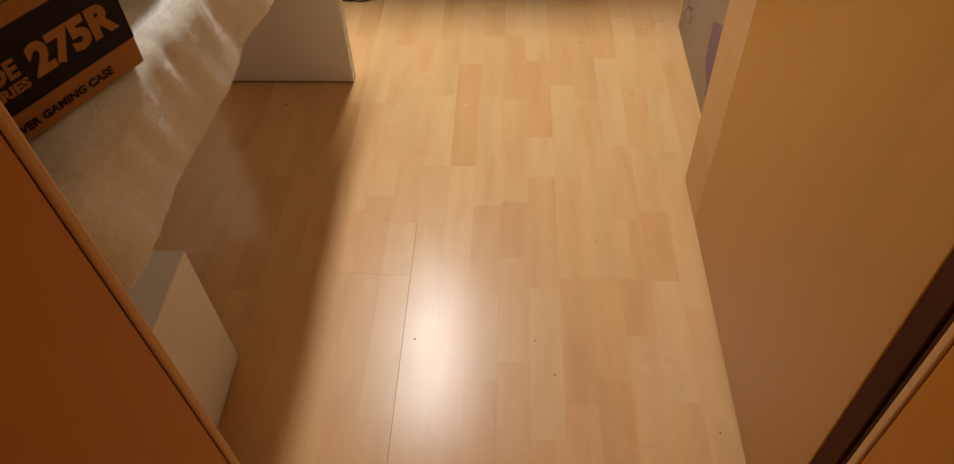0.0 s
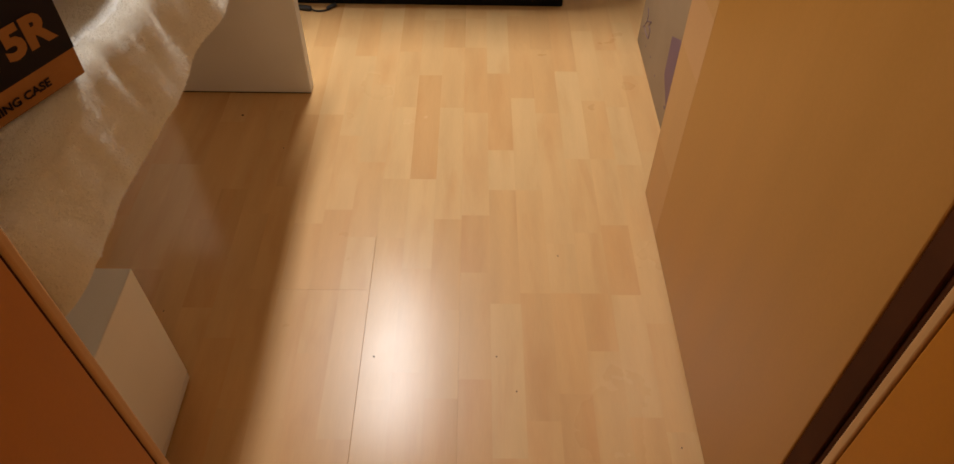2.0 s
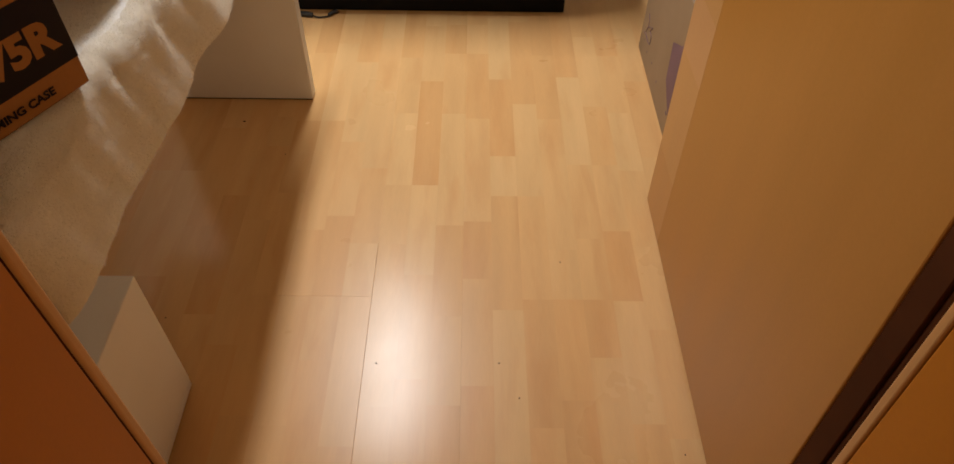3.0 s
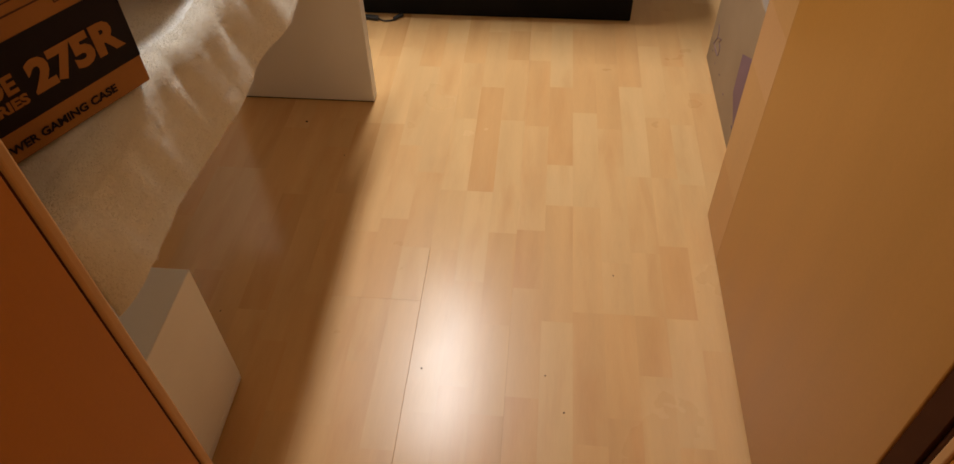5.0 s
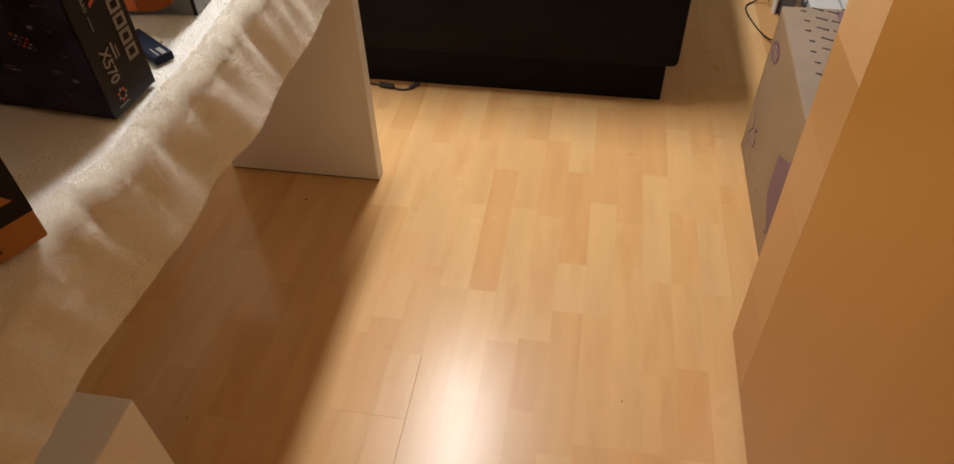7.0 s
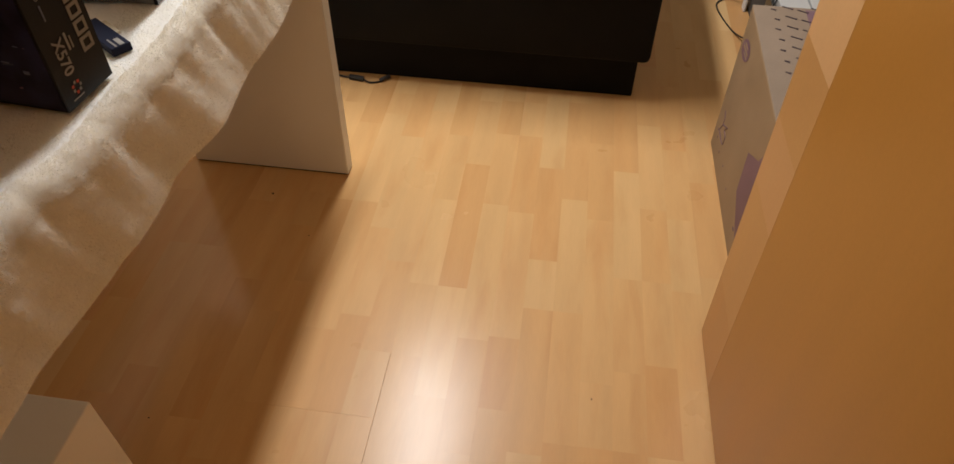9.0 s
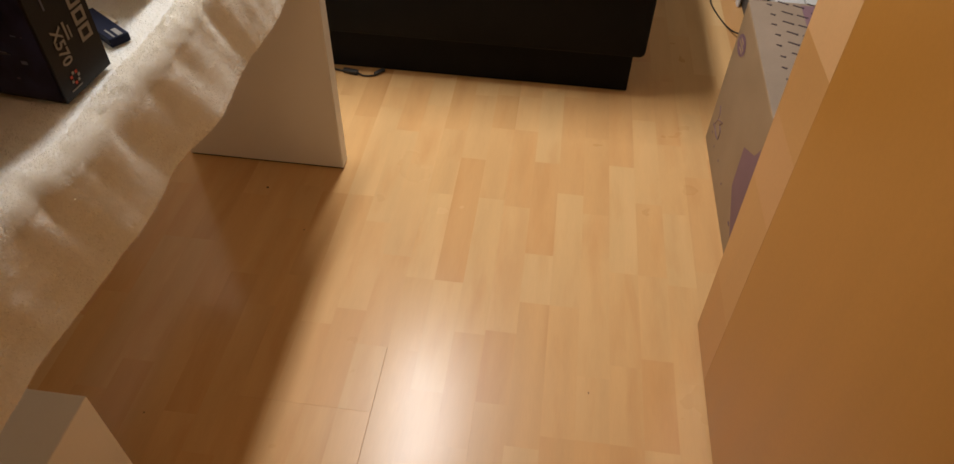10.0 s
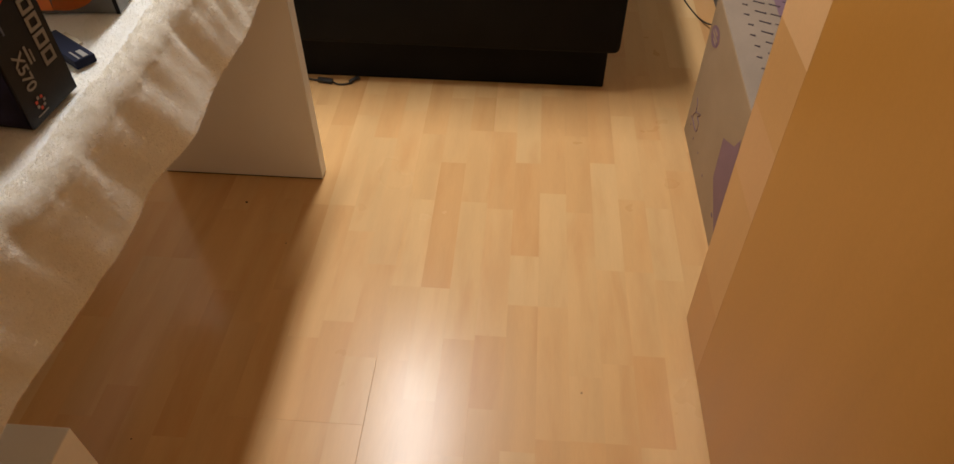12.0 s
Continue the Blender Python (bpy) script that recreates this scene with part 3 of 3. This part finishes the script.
for u, v, a, b in ((0.150, 0.236, 0.016, 0.006), (0.156, 0.230, 0.010, 0.004), (0.206, 0.108, 0.006, 0.004), (0.232, 0.046, 0.007, 0.004)):
    part("picture_glint", plate(u, u + a, v, v + b, NF, 0.0012, 0.0004), M_GLINT, picture)


def spine_word(name, body, u, v0, v1, height, mat, weight=0.0):
    """Words that run down the spine from v1 to v0, their feet at u."""
    m = MB @ frame_on((u, v1, 0.0008), (0, -1, 0), (1, 0, 0))
    bm = words(body, height, weight)
    a, b = span(bm)
    bmesh.ops.translate(bm, vec=(-a, 0, 0), verts=list(bm.verts))
    bmesh.ops.scale(bm, vec=((v1 - v0) / (b - a), 1, 1), verts=list(bm.verts))
    bmesh.ops.transform(bm, matrix=m, verts=list(bm.verts))
    return part(name, bm, mat, board)


spine_word("lettering", "X570", 0.016, 0.036, 0.078, 0.015, M_SILVER, 0.0004)
spine_word("lettering", "ULTRA", 0.030, 0.122, 0.206, 0.017, M_RED, 0.0008)
spine_word("lettering", "X570", 0.054, 0.143, 0.200, 0.017, M_RED, 0.0008)
spine_word("lettering", "GAMING MOTHERBOARD", 0.019, 0.121, 0.208, 0.0055, M_SILVER)
# the maker's mark as five plain outlined blocks
for k in range(5):
    v = 0.137 - k * 0.0190
    bm = bmesh.new()
    for a, b, c, d in ((0.0535, 0.0575, v - 0.0162, v), (0.0680, 0.0720, v - 0.0162, v), (0.0576, 0.0679, v - 0.0038, v), (0.0576, 0.0679, v - 0.0162, v - 0.0124)):
        box(a, b, c, d, 0.0004, 0.0010, bm=bm)
    bmesh.ops.transform(bm, matrix=MB, verts=list(bm.verts))
    part("maker_mark", bm, M_SILVER, board)
part("print_bar", plate(0.0205, 0.0225, 0.099, 0.116, MB, 0.0010), M_GLINT, board)
for k in range(7):
    a = k / 7 * 2 * math.pi
    cx, cy = 0.024 + 0.006 * math.cos(a), 0.020 + 0.006 * math.sin(a)
    part("emblem_bar", plate(cx - 0.0016, cx + 0.0016, cy - 0.0016, cy + 0.0016, MB, 0.0010), M_RED if k % 2 else M_SILVER, board)
part("print_bar", plate(0.012, 0.030, 0.008, 0.0095, MB, 0.0010), M_SILVER, board)
part("print_bar", plate(0.035, 0.038, 0.058, 0.078, MB, 0.0010), M_SILVER, board)
part("print_bar", plate(0.041, 0.043, 0.058, 0.072, MB, 0.0010), M_SILVER, board)

# grey processor carton with an orange ring
CP = frame_on((-0.396, 1.138, 0.7485), (1, 0.06, 0), (0, 0, 1))
cpu = thing("processor_carton", (-0.33, 1.19, 0.7485), "grey processor carton with a broad orange ring", "carton")
part("body", box(0, 0.140, 0, 0.13, -0.072, 0, 0.001, 1, m=CP), M_GREY, cpu)
bm = bmesh.new()
inner, outer = [], []
for k in range(49):
    a = math.radians(-100 + 215 * k / 48)
    inner.append(bm.verts.new(CP @ Vector((0.066 + 0.040 * math.cos(a), 0.060 + 0.036 * math.sin(a), 0.0007))))
    outer.append(bm.verts.new(CP @ Vector((0.066 + 0.064 * math.cos(a), 0.060 + 0.056 * math.sin(a), 0.0007))))
for k in range(48):
    bm.faces.new((inner[k], outer[k], outer[k + 1], inner[k + 1]))
bmesh.ops.solidify(bm, geom=list(bm.faces), thickness=0.0004)
part("ring_print", bm, M_ORANGE, cpu, "orange printed ring")
part("ring_print", plate(0.0, 0.055, 0.004, 0.022, CP, 0.0007), M_ORANGE, cpu, "orange printed ring")
part("window_label", plate(0.040, 0.082, 0.056, 0.10, CP, 0.0010), M_SILVER, cpu, "pale silver label")
SIDE = frame_on(CP @ Vector((0.140, 0, 0)), (-0.06, 1, 0), (0, 0, 1))
part("dark_edge", plate(0.1345, 0.1398, 0.0, 0.13, CP, 0.0006), M_BLACKBOX, cpu, "black printed edge")
part("sticker", plate(0.022, 0.045, 0.035, 0.085, SIDE, 0.0008), M_PAPER, cpu, "white barcode sticker")
part("print_bar", plate(0.052, 0.056, 0.04, 0.075, SIDE, 0.0008), M_BLACKINK, cpu)
part("print_bar", plate(0.026, 0.041, 0.045, 0.049, SIDE, 0.0012), M_BLACKINK, cpu)

# small blue drive carton, lying flat on the fleece
SD = frame_on((-0.237, 1.023, 0.7465), (-0.825, 0.565, 0), (-0.565, -0.825, 0))
ssd = thing("drive_carton", (-0.27, 1.05, 0.7465), "small dark blue drive carton lying on the fleece", "carton")
part("body", box(0.012, 0.098, -0.0125, 0.0125, 0.0, 0.011, 0.001, 1, m=SD), M_BLUE, ssd)
part("flap", box(0.06, 0.098, -0.022, -0.015, 0.0, 0.003, 0.0, 1, m=SD), M_PAPER, ssd, "pale opened end flap")
part("print_bar", plate(0.014, 0.032, -0.006, 0.000, SD, 0.0116), M_SILVER, ssd)
part("print_bar", plate(0.014, 0.036, 0.004, 0.0060, SD, 0.0116), M_SILVER, ssd)

# ---------------------------------------------------------------- bed
bed = thing("box_spring_bed", (-0.2, 3.1, 0), "black fabric box spring bed with a lime green sheet", "bed")
part("plinth", box(-0.83, 0.500, 2.137, 4.08, 0.0, 0.132, 0.004, 2), M_BEDBLACK, bed, "recessed black base")
part("base", box(-0.86, 0.528, 2.096, 4.10, 0.132, 0.395, 0.018, 4), M_BEDBLACK, bed, smooth=True)
part("mattress", box(-0.85, 0.513, 2.112, 4.09, 0.395, 0.58, 0.03, 4), M_SHEET, bed, smooth=True)


def sheet_edge(x):
    return 0.352 + 0.005 * math.sin(x * 5 + 2.4) + 0.002 * math.sin(x * 19) + 0.012 * max(0.0, (x - 0.40) / 0.12) ** 2


bm = bmesh.new()
rows_up = 44
cols = [(-0.86 + (0.494 + 0.86) * k / 150, 2.091, 0) for k in range(151)]
for k in range(1, 9):
    a = k / 8 * math.pi / 2
    cols.append((0.494 + 0.026 * math.sin(a), 2.091 + 0.026 * (1 - math.cos(a)), a))
cols += [(0.520, 2.119 + 1.93 * k / 90, math.pi / 2) for k in range(1, 91)]
net = []
run = 0.0
for i, (x, y, a) in enumerate(cols):
    if i:
        run += math.dist((x, y), cols[i - 1][:2])
    line = []
    for j in range(rows_up + 1):
        f = j / rows_up
        low = sheet_edge(min(x, 0.52)) + (0.008 * math.sin(a) if a else 0)
        z = low + (0.575 - low) * f
        sag = 0.0025 * math.sin((f * 3.6 + 1.3 * math.sin(run * 2.3 + 0.5)) * 3.0) + 0.003 * noise.noise(Vector((run * 3.0, f * 7.0, 1.0))) + 0.0015 * noise.noise(Vector((run * 9, f * 16, 4)))
        sag *= 0.35 + 0.65 * math.sin(math.pi * min(1, f * 1.2 + 0.12)) if f < 0.74 else 0.4
        for lift, f0, slope, width in ((0.008, 0.30, 0.34, 0.030), (0.006, 0.16, 0.22, 0.018), (0.009, 0.52, 0.46, 0.038), (0.005, 0.42, 0.30, 0.016), (0.006, 0.66, 0.62, 0.030), (0.005, 0.22, 0.50, 0.014), (0.006, 0.10, -0.9, 0.035)):
            at = f0 + slope * (run - 0.75) if slope > 0 else f0 + slope * (run - 1.36)
            sag += lift * math.exp(-((f - at) / width) ** 2)
        out = 0.003 + max(0.0, 0.003 + sag) * min(1.0, f * 6 + 0.2) * min(1.0, (1.02 - f) * 5)
        line.append(bm.verts.new((x + math.sin(a) * out, y - math.cos(a) * out, z)))
    for j in range(1, 9):
        b = j / 8 * math.pi / 2
        line.append(bm.verts.new((x - math.sin(a) * 0.03 * (1 - math.cos(b)) * 1.0, y + math.cos(a) * 0.03 * (1 - math.cos(b)), 0.575 + 0.012 * math.sin(b))))
    net.append(line)
for a, b in zip(net, net[1:]):
    for j in range(len(a) - 1):
        bm.faces.new((a[j], b[j], b[j + 1], a[j + 1]))
sheet = part("fitted_sheet", bm, M_SHEET, bed, "rumpled lime green jersey sheet", smooth=True)
sol = sheet.modifiers.new("thickness", "SOLIDIFY")
sol.thickness, sol.offset = 0.003, 0.0
part("strap", tube([(0.545, 2.36, 0.36), (0.552, 2.40, 0.33), (0.548, 2.43, 0.30)], 0.008), M_CABLE, bed, "black strap hanging at the side")

# cord with an inline connector in front of the bed
cord = thing("power_cord", (-0.28, 2.11, 0), "black power cord with an inline connector on the floor", "cable")
part("cord", tube([(-0.42, 2.135, 0.004), (-0.37, 2.11, 0.004), (-0.335, 2.103, 0.005)], 0.0028), M_CABLE, cord)
part("connector", tube([(-0.337, 2.103, 0.007), (-0.318, 2.099, 0.008), (-0.294, 2.096, 0.007)], 0.0085, 10), M_CABLE, cord, "moulded black connector")
part("cord", tube([(-0.294, 2.096, 0.006), (-0.275, 2.088, 0.004), (-0.25, 2.092, 0.004), (-0.235, 2.105, 0.004)], 0.0026), M_CABLE, cord)
part("plug", tube([(-0.243, 2.098, 0.006), (-0.232, 2.110, 0.008), (-0.220, 2.122, 0.008)], 0.0065, 10), M_CABLE, cord, "small black plug")

# ---------------------------------------------------------------- white carton by the door
wc = thing("printed_carton", (0.86, 1.7, 0), "white cardboard carton with purple print, standing behind the door", "carton")


def bulge(bm):
    for v in bm.verts:
        if v.co.z > 0.2:
            v.co.z += 0.070 * (v.co.y - 1.54)
    return bm


part("body", bulge(box(0.712, 0.90, 1.40, 1.953, 0.0, 0.374, 0.003, 2)), M_BOXDIM, wc)
FACE = frame_on((0.712, 1.948, 0), (0, -1, 0), (0, 0, 1))         # x towards the doorway, y up
lid = part("lid", bulge(box(0.7125, 0.8995, 1.402, 1.955, 0.3735, 0.3765, 0.001, 1)), M_LIDDIM, wc, "printed lid, its shade mixed into the colour")
LID = frame_on((0.712, 1.953, 0.3765 + 0.070 * 0.413), (1, 0, 0), (0, 1, 0.070))       # y runs away from the doorway
bm = bmesh.new()
ring = [bm.verts.new(FACE @ Vector((0.057 + 0.040 * math.cos(k / 28 * 2 * math.pi) + 0.012 * math.sin(k / 28 * 2 * math.pi), 0.322 + 0.027 * math.sin(k / 28 * 2 * math.pi), 0.0006))) for k in range(28)]
bm.faces.new(ring)
part("badge_print", bm, M_PURPLE, wc, "purple oval print")
part("badge_bar", plate(0.030, 0.084, 0.318, 0.324, FACE, 0.0012), M_BOXDIM, wc)
part("badge_bar", plate(0.040, 0.074, 0.330, 0.334, FACE, 0.0012), M_BOXDIM, wc)
part("badge_bar", plate(0.046, 0.080, 0.309, 0.312, FACE, 0.0012), M_BOXDIM, wc)
bm = bmesh.new()
vs = [bm.verts.new(FACE @ Vector((u, v, 0.0006))) for u, v in ((0.318, 0.225), (0.330, 0.121), (0.44, 0.05), (0.50, 0.10), (0.42, 0.30), (0.396, 0.263))]
bm.faces.new(vs)
part("patch_print", bm, M_PURPLE, wc, "pale purple printed patch")
part("doodle_print", tube([FACE @ Vector(p) for p in ((0.045, 0.140, 0.0003), (0.062, 0.128, 0.0003), (0.066, 0.112, 0.0003), (0.108, 0.132, 0.0003), (0.090, 0.112, 0.0003), (0.112, 0.108, 0.0003), (0.110, 0.082, 0.0003), (0.075, 0.078, 0.0003), (0.047, 0.083, 0.0003), (0.066, 0.112, 0.0003))], 0.0012, 6), M_PLUM, wc)
for u, v, a in ((0.03, 0.07, 0.006), (0.10, 0.05, 0.004), (0.17, 0.06, 0.005), (0.25, 0.055, 0.005), (0.045, 0.055, 0.004), (0.39, 0.06, 0.012)):
    part("print_bar", plate(u, u + a, v, v + 0.006, FACE, 0.0007), M_PLUM, wc)
for r in range(13):
    for c in range(4):
        u, v = 0.045 + 0.033 * c + (0.003 if r % 2 else 0), -0.014 - 0.040 * r + 0.011 * (c % 2)
        half = 0.0125 if c else 0.0055
        bm = plate(-half, half, -0.0021, 0.0021, Matrix.Identity(4), 0.0007, 0.0006)
        plate(half - 0.003, half + 0.001, -0.0030, 0.0030, Matrix.Identity(4), 0.0009, 0.0006, bm=bm)
        bmesh.ops.transform(bm, matrix=LID @ Matrix.Translation((u, v, 0)) @ Matrix.Rotation(-0.42, 4, "Z"), verts=list(bm.verts))
        part("lid_print_bar", bm, M_INKPLUM, lid)
part("lid_patch", plate(0.118, 0.185, -0.145, -0.008, LID, 0.0005, 0.0004), M_PURPLE, lid, "purple printed lid corner")

# ---------------------------------------------------------------- low white bench with a black device
bench = thing("low_bench", (1.08, 2.8, 0), "low white media bench with a dark shaded gap below its top", "bench")
# the gap below the bench top: its darkness is a near-black board
part("gap_shade_board", box(0.905, 0.925, 2.22, 3.6, 0.0, 0.180, 0.001, 1), M_SHADE, bench, "dark board in place of the shaded gap under the top")
part("top_strip", box(0.900, 0.985, 2.20, 3.62, 0.180, 0.204, 0.002, 2), M_BENCH, bench)
part("top", box(0.989, 1.26, 2.20, 3.62, 0.176, 0.2065, 0.002, 2), M_BENCH, bench)
part("bracket", box(0.894, 0.904, 2.36, 2.50, 0.12, 0.172, 0.001, 1), M_STEEL, bench, "brushed metal bracket")
dev = thing("black_device", (1.12, 2.72, 0.2065), "black plastic device with two cables on the white bench", "device")
part("housing", box(1.03, 1.25, 2.60, 2.86, 0.2125, 0.262, 0.008, 3), M_CABLE, dev)
for x, y in ((1.05, 2.62), (1.05, 2.84), (1.23, 2.62), (1.23, 2.84)):
    part("foot", box(x - 0.008, x + 0.008, y - 0.008, y + 0.008, 0.2065, 0.2125), M_CABLE, dev)
cab = thing("device_cables", (0.95, 2.5, 0), "thin black cables hanging from the white bench", "cable")
part("cable", tube([(1.03, 2.66, 0.235), (0.99, 2.60, 0.225), (0.93, 2.47, 0.212), (0.89, 2.40, 0.18), (0.875, 2.45, 0.05), (0.84, 2.55, 0.004), (0.80, 2.72, 0.004), (0.84, 2.78, 0.01), (0.885, 2.74, 0.06)], 0.0028), M_CABLE, cab)
part("cable", tube([(1.03, 2.70, 0.235), (0.98, 2.66, 0.22), (0.91, 2.52, 0.212), (0.895, 2.40, 0.14), (0.893, 2.36, 0.03), (0.90, 2.30, 0.004)], 0.0028), M_CABLE, cab)
part("cable", tube([(0.885, 3.1, 0.24), (0.88, 2.92, 0.15), (0.875, 2.85, 0.05), (0.872, 2.78, 0.03)], 0.0026), M_CABLE, cab)
strip = thing("socket_strip", (0.878, 2.6, 0), "slim white socket strip leaning at the bench side", "socket strip")
part("body", box(0.886, 0.895, 2.70, 2.735, 0.0, 0.085, 0.003, 2), M_EDGE, strip)

# crumbs on the boards
for k, (x, y) in enumerate(((-0.396, 1.577), (-0.264, 1.448), (0.409, 1.099), (0.268, 0.837), (0.305, 0.760), (0.601, 0.648), (0.025, 0.835), (-0.42, 0.94))):
    bm = bmesh.new()
    bmesh.ops.create_icosphere(bm, subdivisions=1, radius=0.0021 if k else 0.0040, matrix=Matrix.LocRotScale((x, y, 0.0009), Euler((0, 0, k)), (1, 0.7, 0.45)))
    tagged(part("crumb", bm, M_SPECK), "tiny dark crumb lying on the laminate floor", "crumb", "crumbs on the floor")

# ---------------------------------------------------------------- laminate strips
SEAMS = {
    -9: ((1.385, 0.7), (0.98, 0.4)), -8: ((1.72, 0.5), (1.385, 0.75), (1.05, 0.3)), -7: ((1.55, 0.35), (1.20, 0.6), (0.80, 0.4)), -6: ((1.63, 0.6), (1.30, 0.35), (0.95, 0.6)),
    -5: ((1.48, 0.45), (1.22, 0.6), (0.876, 0.3)), -4: ((1.90, 0.55), (1.584, 0.35), (1.31, 0.55), (1.0, 0.45), (0.72, 0.6)),
    -3: ((1.95, 0.75), (1.585, 0.55), (1.19, 0.35), (1.0, 0.55), (0.70, 0.45)), -2: ((2.099, 0.3), (1.855, 0.85), (1.50, 0.6), (1.235, 0.2), (1.0, 0.5), (0.841, 0.25)),
    -1: ((1.98, 0.6), (1.72, 0.75), (1.40, 0.55), (1.15, 0.8), (1.0, 0.62), (0.66, 0.4)), 0: ((1.88, 0.62), (1.62, 0.86), (1.341, 0.75), (1.148, 0.8), (0.74, 0.6)),
    1: ((2.05, 0.7), (1.765, 0.18), (1.341, 0.85), (1.06, 0.72), (0.80, 0.55)), 2: ((2.06, 0.35), (1.904, 0.55), (1.62, 0.8), (1.208, 0.5), (0.95, 0.66), (0.744, 0.3)),
    3: ((2.062, 0.7), (1.904, 0.35), (1.60, 0.7), (1.221, 0.35), (1.05, 0.6), (0.786, 0.25)), 4: ((2.10, 0.85), (1.777, 0.2), (1.450, 0.9), (1.306, 0.5), (0.967, 0.8), (0.626, 0.4)),
    5: ((2.08, 0.3), (1.93, 0.35), (1.665, 0.85), (1.306, 0.55), (0.995, 0.38), (0.699, 0.55)), 6: ((2.135, 0.25), (1.90, 0.3), (1.601, 0.72), (1.136, 0.78), (0.996, 0.42), (0.756, 0.22)),
    7: ((2.13, 0.2), (1.791, 0.85), (1.42, 0.66), (1.17, 0.6), (0.996, 0.35), (0.852, 0.6)), 8: ((2.0, 0.75), (1.657, 0.42), (1.42, 0.75), (1.194, 0.2), (0.993, 0.8), (0.708, 0.45)),
    9: ((1.90, 0.55), (1.631, 0.78), (1.40, 0.6), (1.147, 0.7), (0.92, 0.5), (0.679, 0.78)), 10: ((2.05, 0.7), (1.775, 0.25), (1.45, 0.5), (1.153, 0.6), (0.85, 0.5)),
}


def strip_mesh(x0, x1, y0, y1, board_left, board_right, end):
    """One strip: a thin slab whose board edges are eased."""
    open_left = board_left and y1 < 1.16 and abs(x0) < 1e-6
    open_right = board_right and y1 < 1.16 and abs(x1) < 1e-6
    half = board_right and y1 < 1.16 and abs(x1 - 3 * W) < 1e-6 or board_left and y1 < 1.16 and abs(x0 - 3 * W) < 1e-6
    gl, gr = (0.00018 if open_left else 0.000004), (0.00018 if open_right else 0.000004)
    if half:
        gl, gr = (0.00008 if board_left else gl), (0.00008 if board_right else gr)
    ge = 0.00012 if end else 0.000005
    e = 0.0003 if open_left or open_right or end else 0.00001
    a, b = x0 + gl, x1 - gr
    c, d = y0 + 0.000005, y1 - ge
    i0, i1 = a + (0.0003 if open_left else 0.00001), b - (0.0003 if open_right else 0.00001)
    j0, j1 = c + 0.00001, d - (0.0003 if end else 0.00001)
    vs = [(a, c, -0.009), (b, c, -0.009), (b, d, -0.009), (a, d, -0.009), (a, c, -e), (b, c, -e), (b, d, -e), (a, d, -e), (i0, j0, 0), (i1, j0, 0), (i1, j1, 0), (i0, j1, 0)]
    fs = [(4, 5, 9, 8), (5, 6, 10, 9), (6, 7, 11, 10), (7, 4, 8, 11), (8, 9, 10, 11), (0, 1, 5, 4), (1, 2, 6, 5), (2, 3, 7, 6), (3, 0, 4, 7)]
    return vs, fs


BOARD_WEAR = {-4: 0.12, -3: 0.12, -2: 0.15, -1: 0.75, 0: 0.60, 1: 0.79}      # how dull each board's wear layer has become
rng = random.Random(11)
rest_v, rest_f = [], []
first, last = -15, int(X1 / W) + 2
for col in range(first, last + 1):
    seams = list(SEAMS.get(col, ()))
    far_tone = rng.random()
    if not seams:
        y = 2.2 + rng.uniform(-0.15, 0.15)
        while y > 0.6:
            seams.append((y, rng.uniform(0.2, 0.85)))
            y -= rng.uniform(0.2, 0.42)
    y = 4.3
    above = []
    while y > seams[0][0] + 0.45:
        y -= rng.uniform(0.22, 0.42)
        above.append((y, rng.uniform(0.25, 0.85)))
    y = seams[-1][0]
    below = []
    while y > -1.5:
        y = max(y - rng.uniform(0.22, 0.42), -1.52)
        if y <= -1.5:
            below.append((y, 0.5))
            break
        below.append((y, rng.uniform(0.25, 0.85)))
    edges = [(4.3, far_tone)] + above + seams + below
    for (ya, tone), (yb, _) in zip(edges, edges[1:]):
        vs, fs = strip_mesh(col * W, (col + 1) * W, yb, ya, col % 3 == 0, col % 3 == 2, abs(ya - 1.0) < 1e-6)
        if -10 <= col <= 11 and yb < 2.25 and ya > 0.5:
            me = bpy.data.meshes.new("strip")
            me.from_pydata(vs, [], fs)
            me.materials.append(M_PIECE)
            ob = new("strip", me)
            ob.parent = floor
            ob.color = (min(1, max(0, 0.55 + 0.82 * (tone - 0.5) + rng.uniform(-0.05, 0.05))), BOARD_WEAR.get(col // 3, 0.73), 0, 1)
        else:
            k = len(rest_v)
            rest_v += vs
            rest_f += [tuple(i + k for i in f) for f in fs]
me = bpy.data.meshes.new("outer_strips")
me.from_pydata(rest_v, [], rest_f)
me.materials.append(M_REST)
ob = new("outer_strips", me)
ob.parent = floor
ob["kind"] = "stuff"
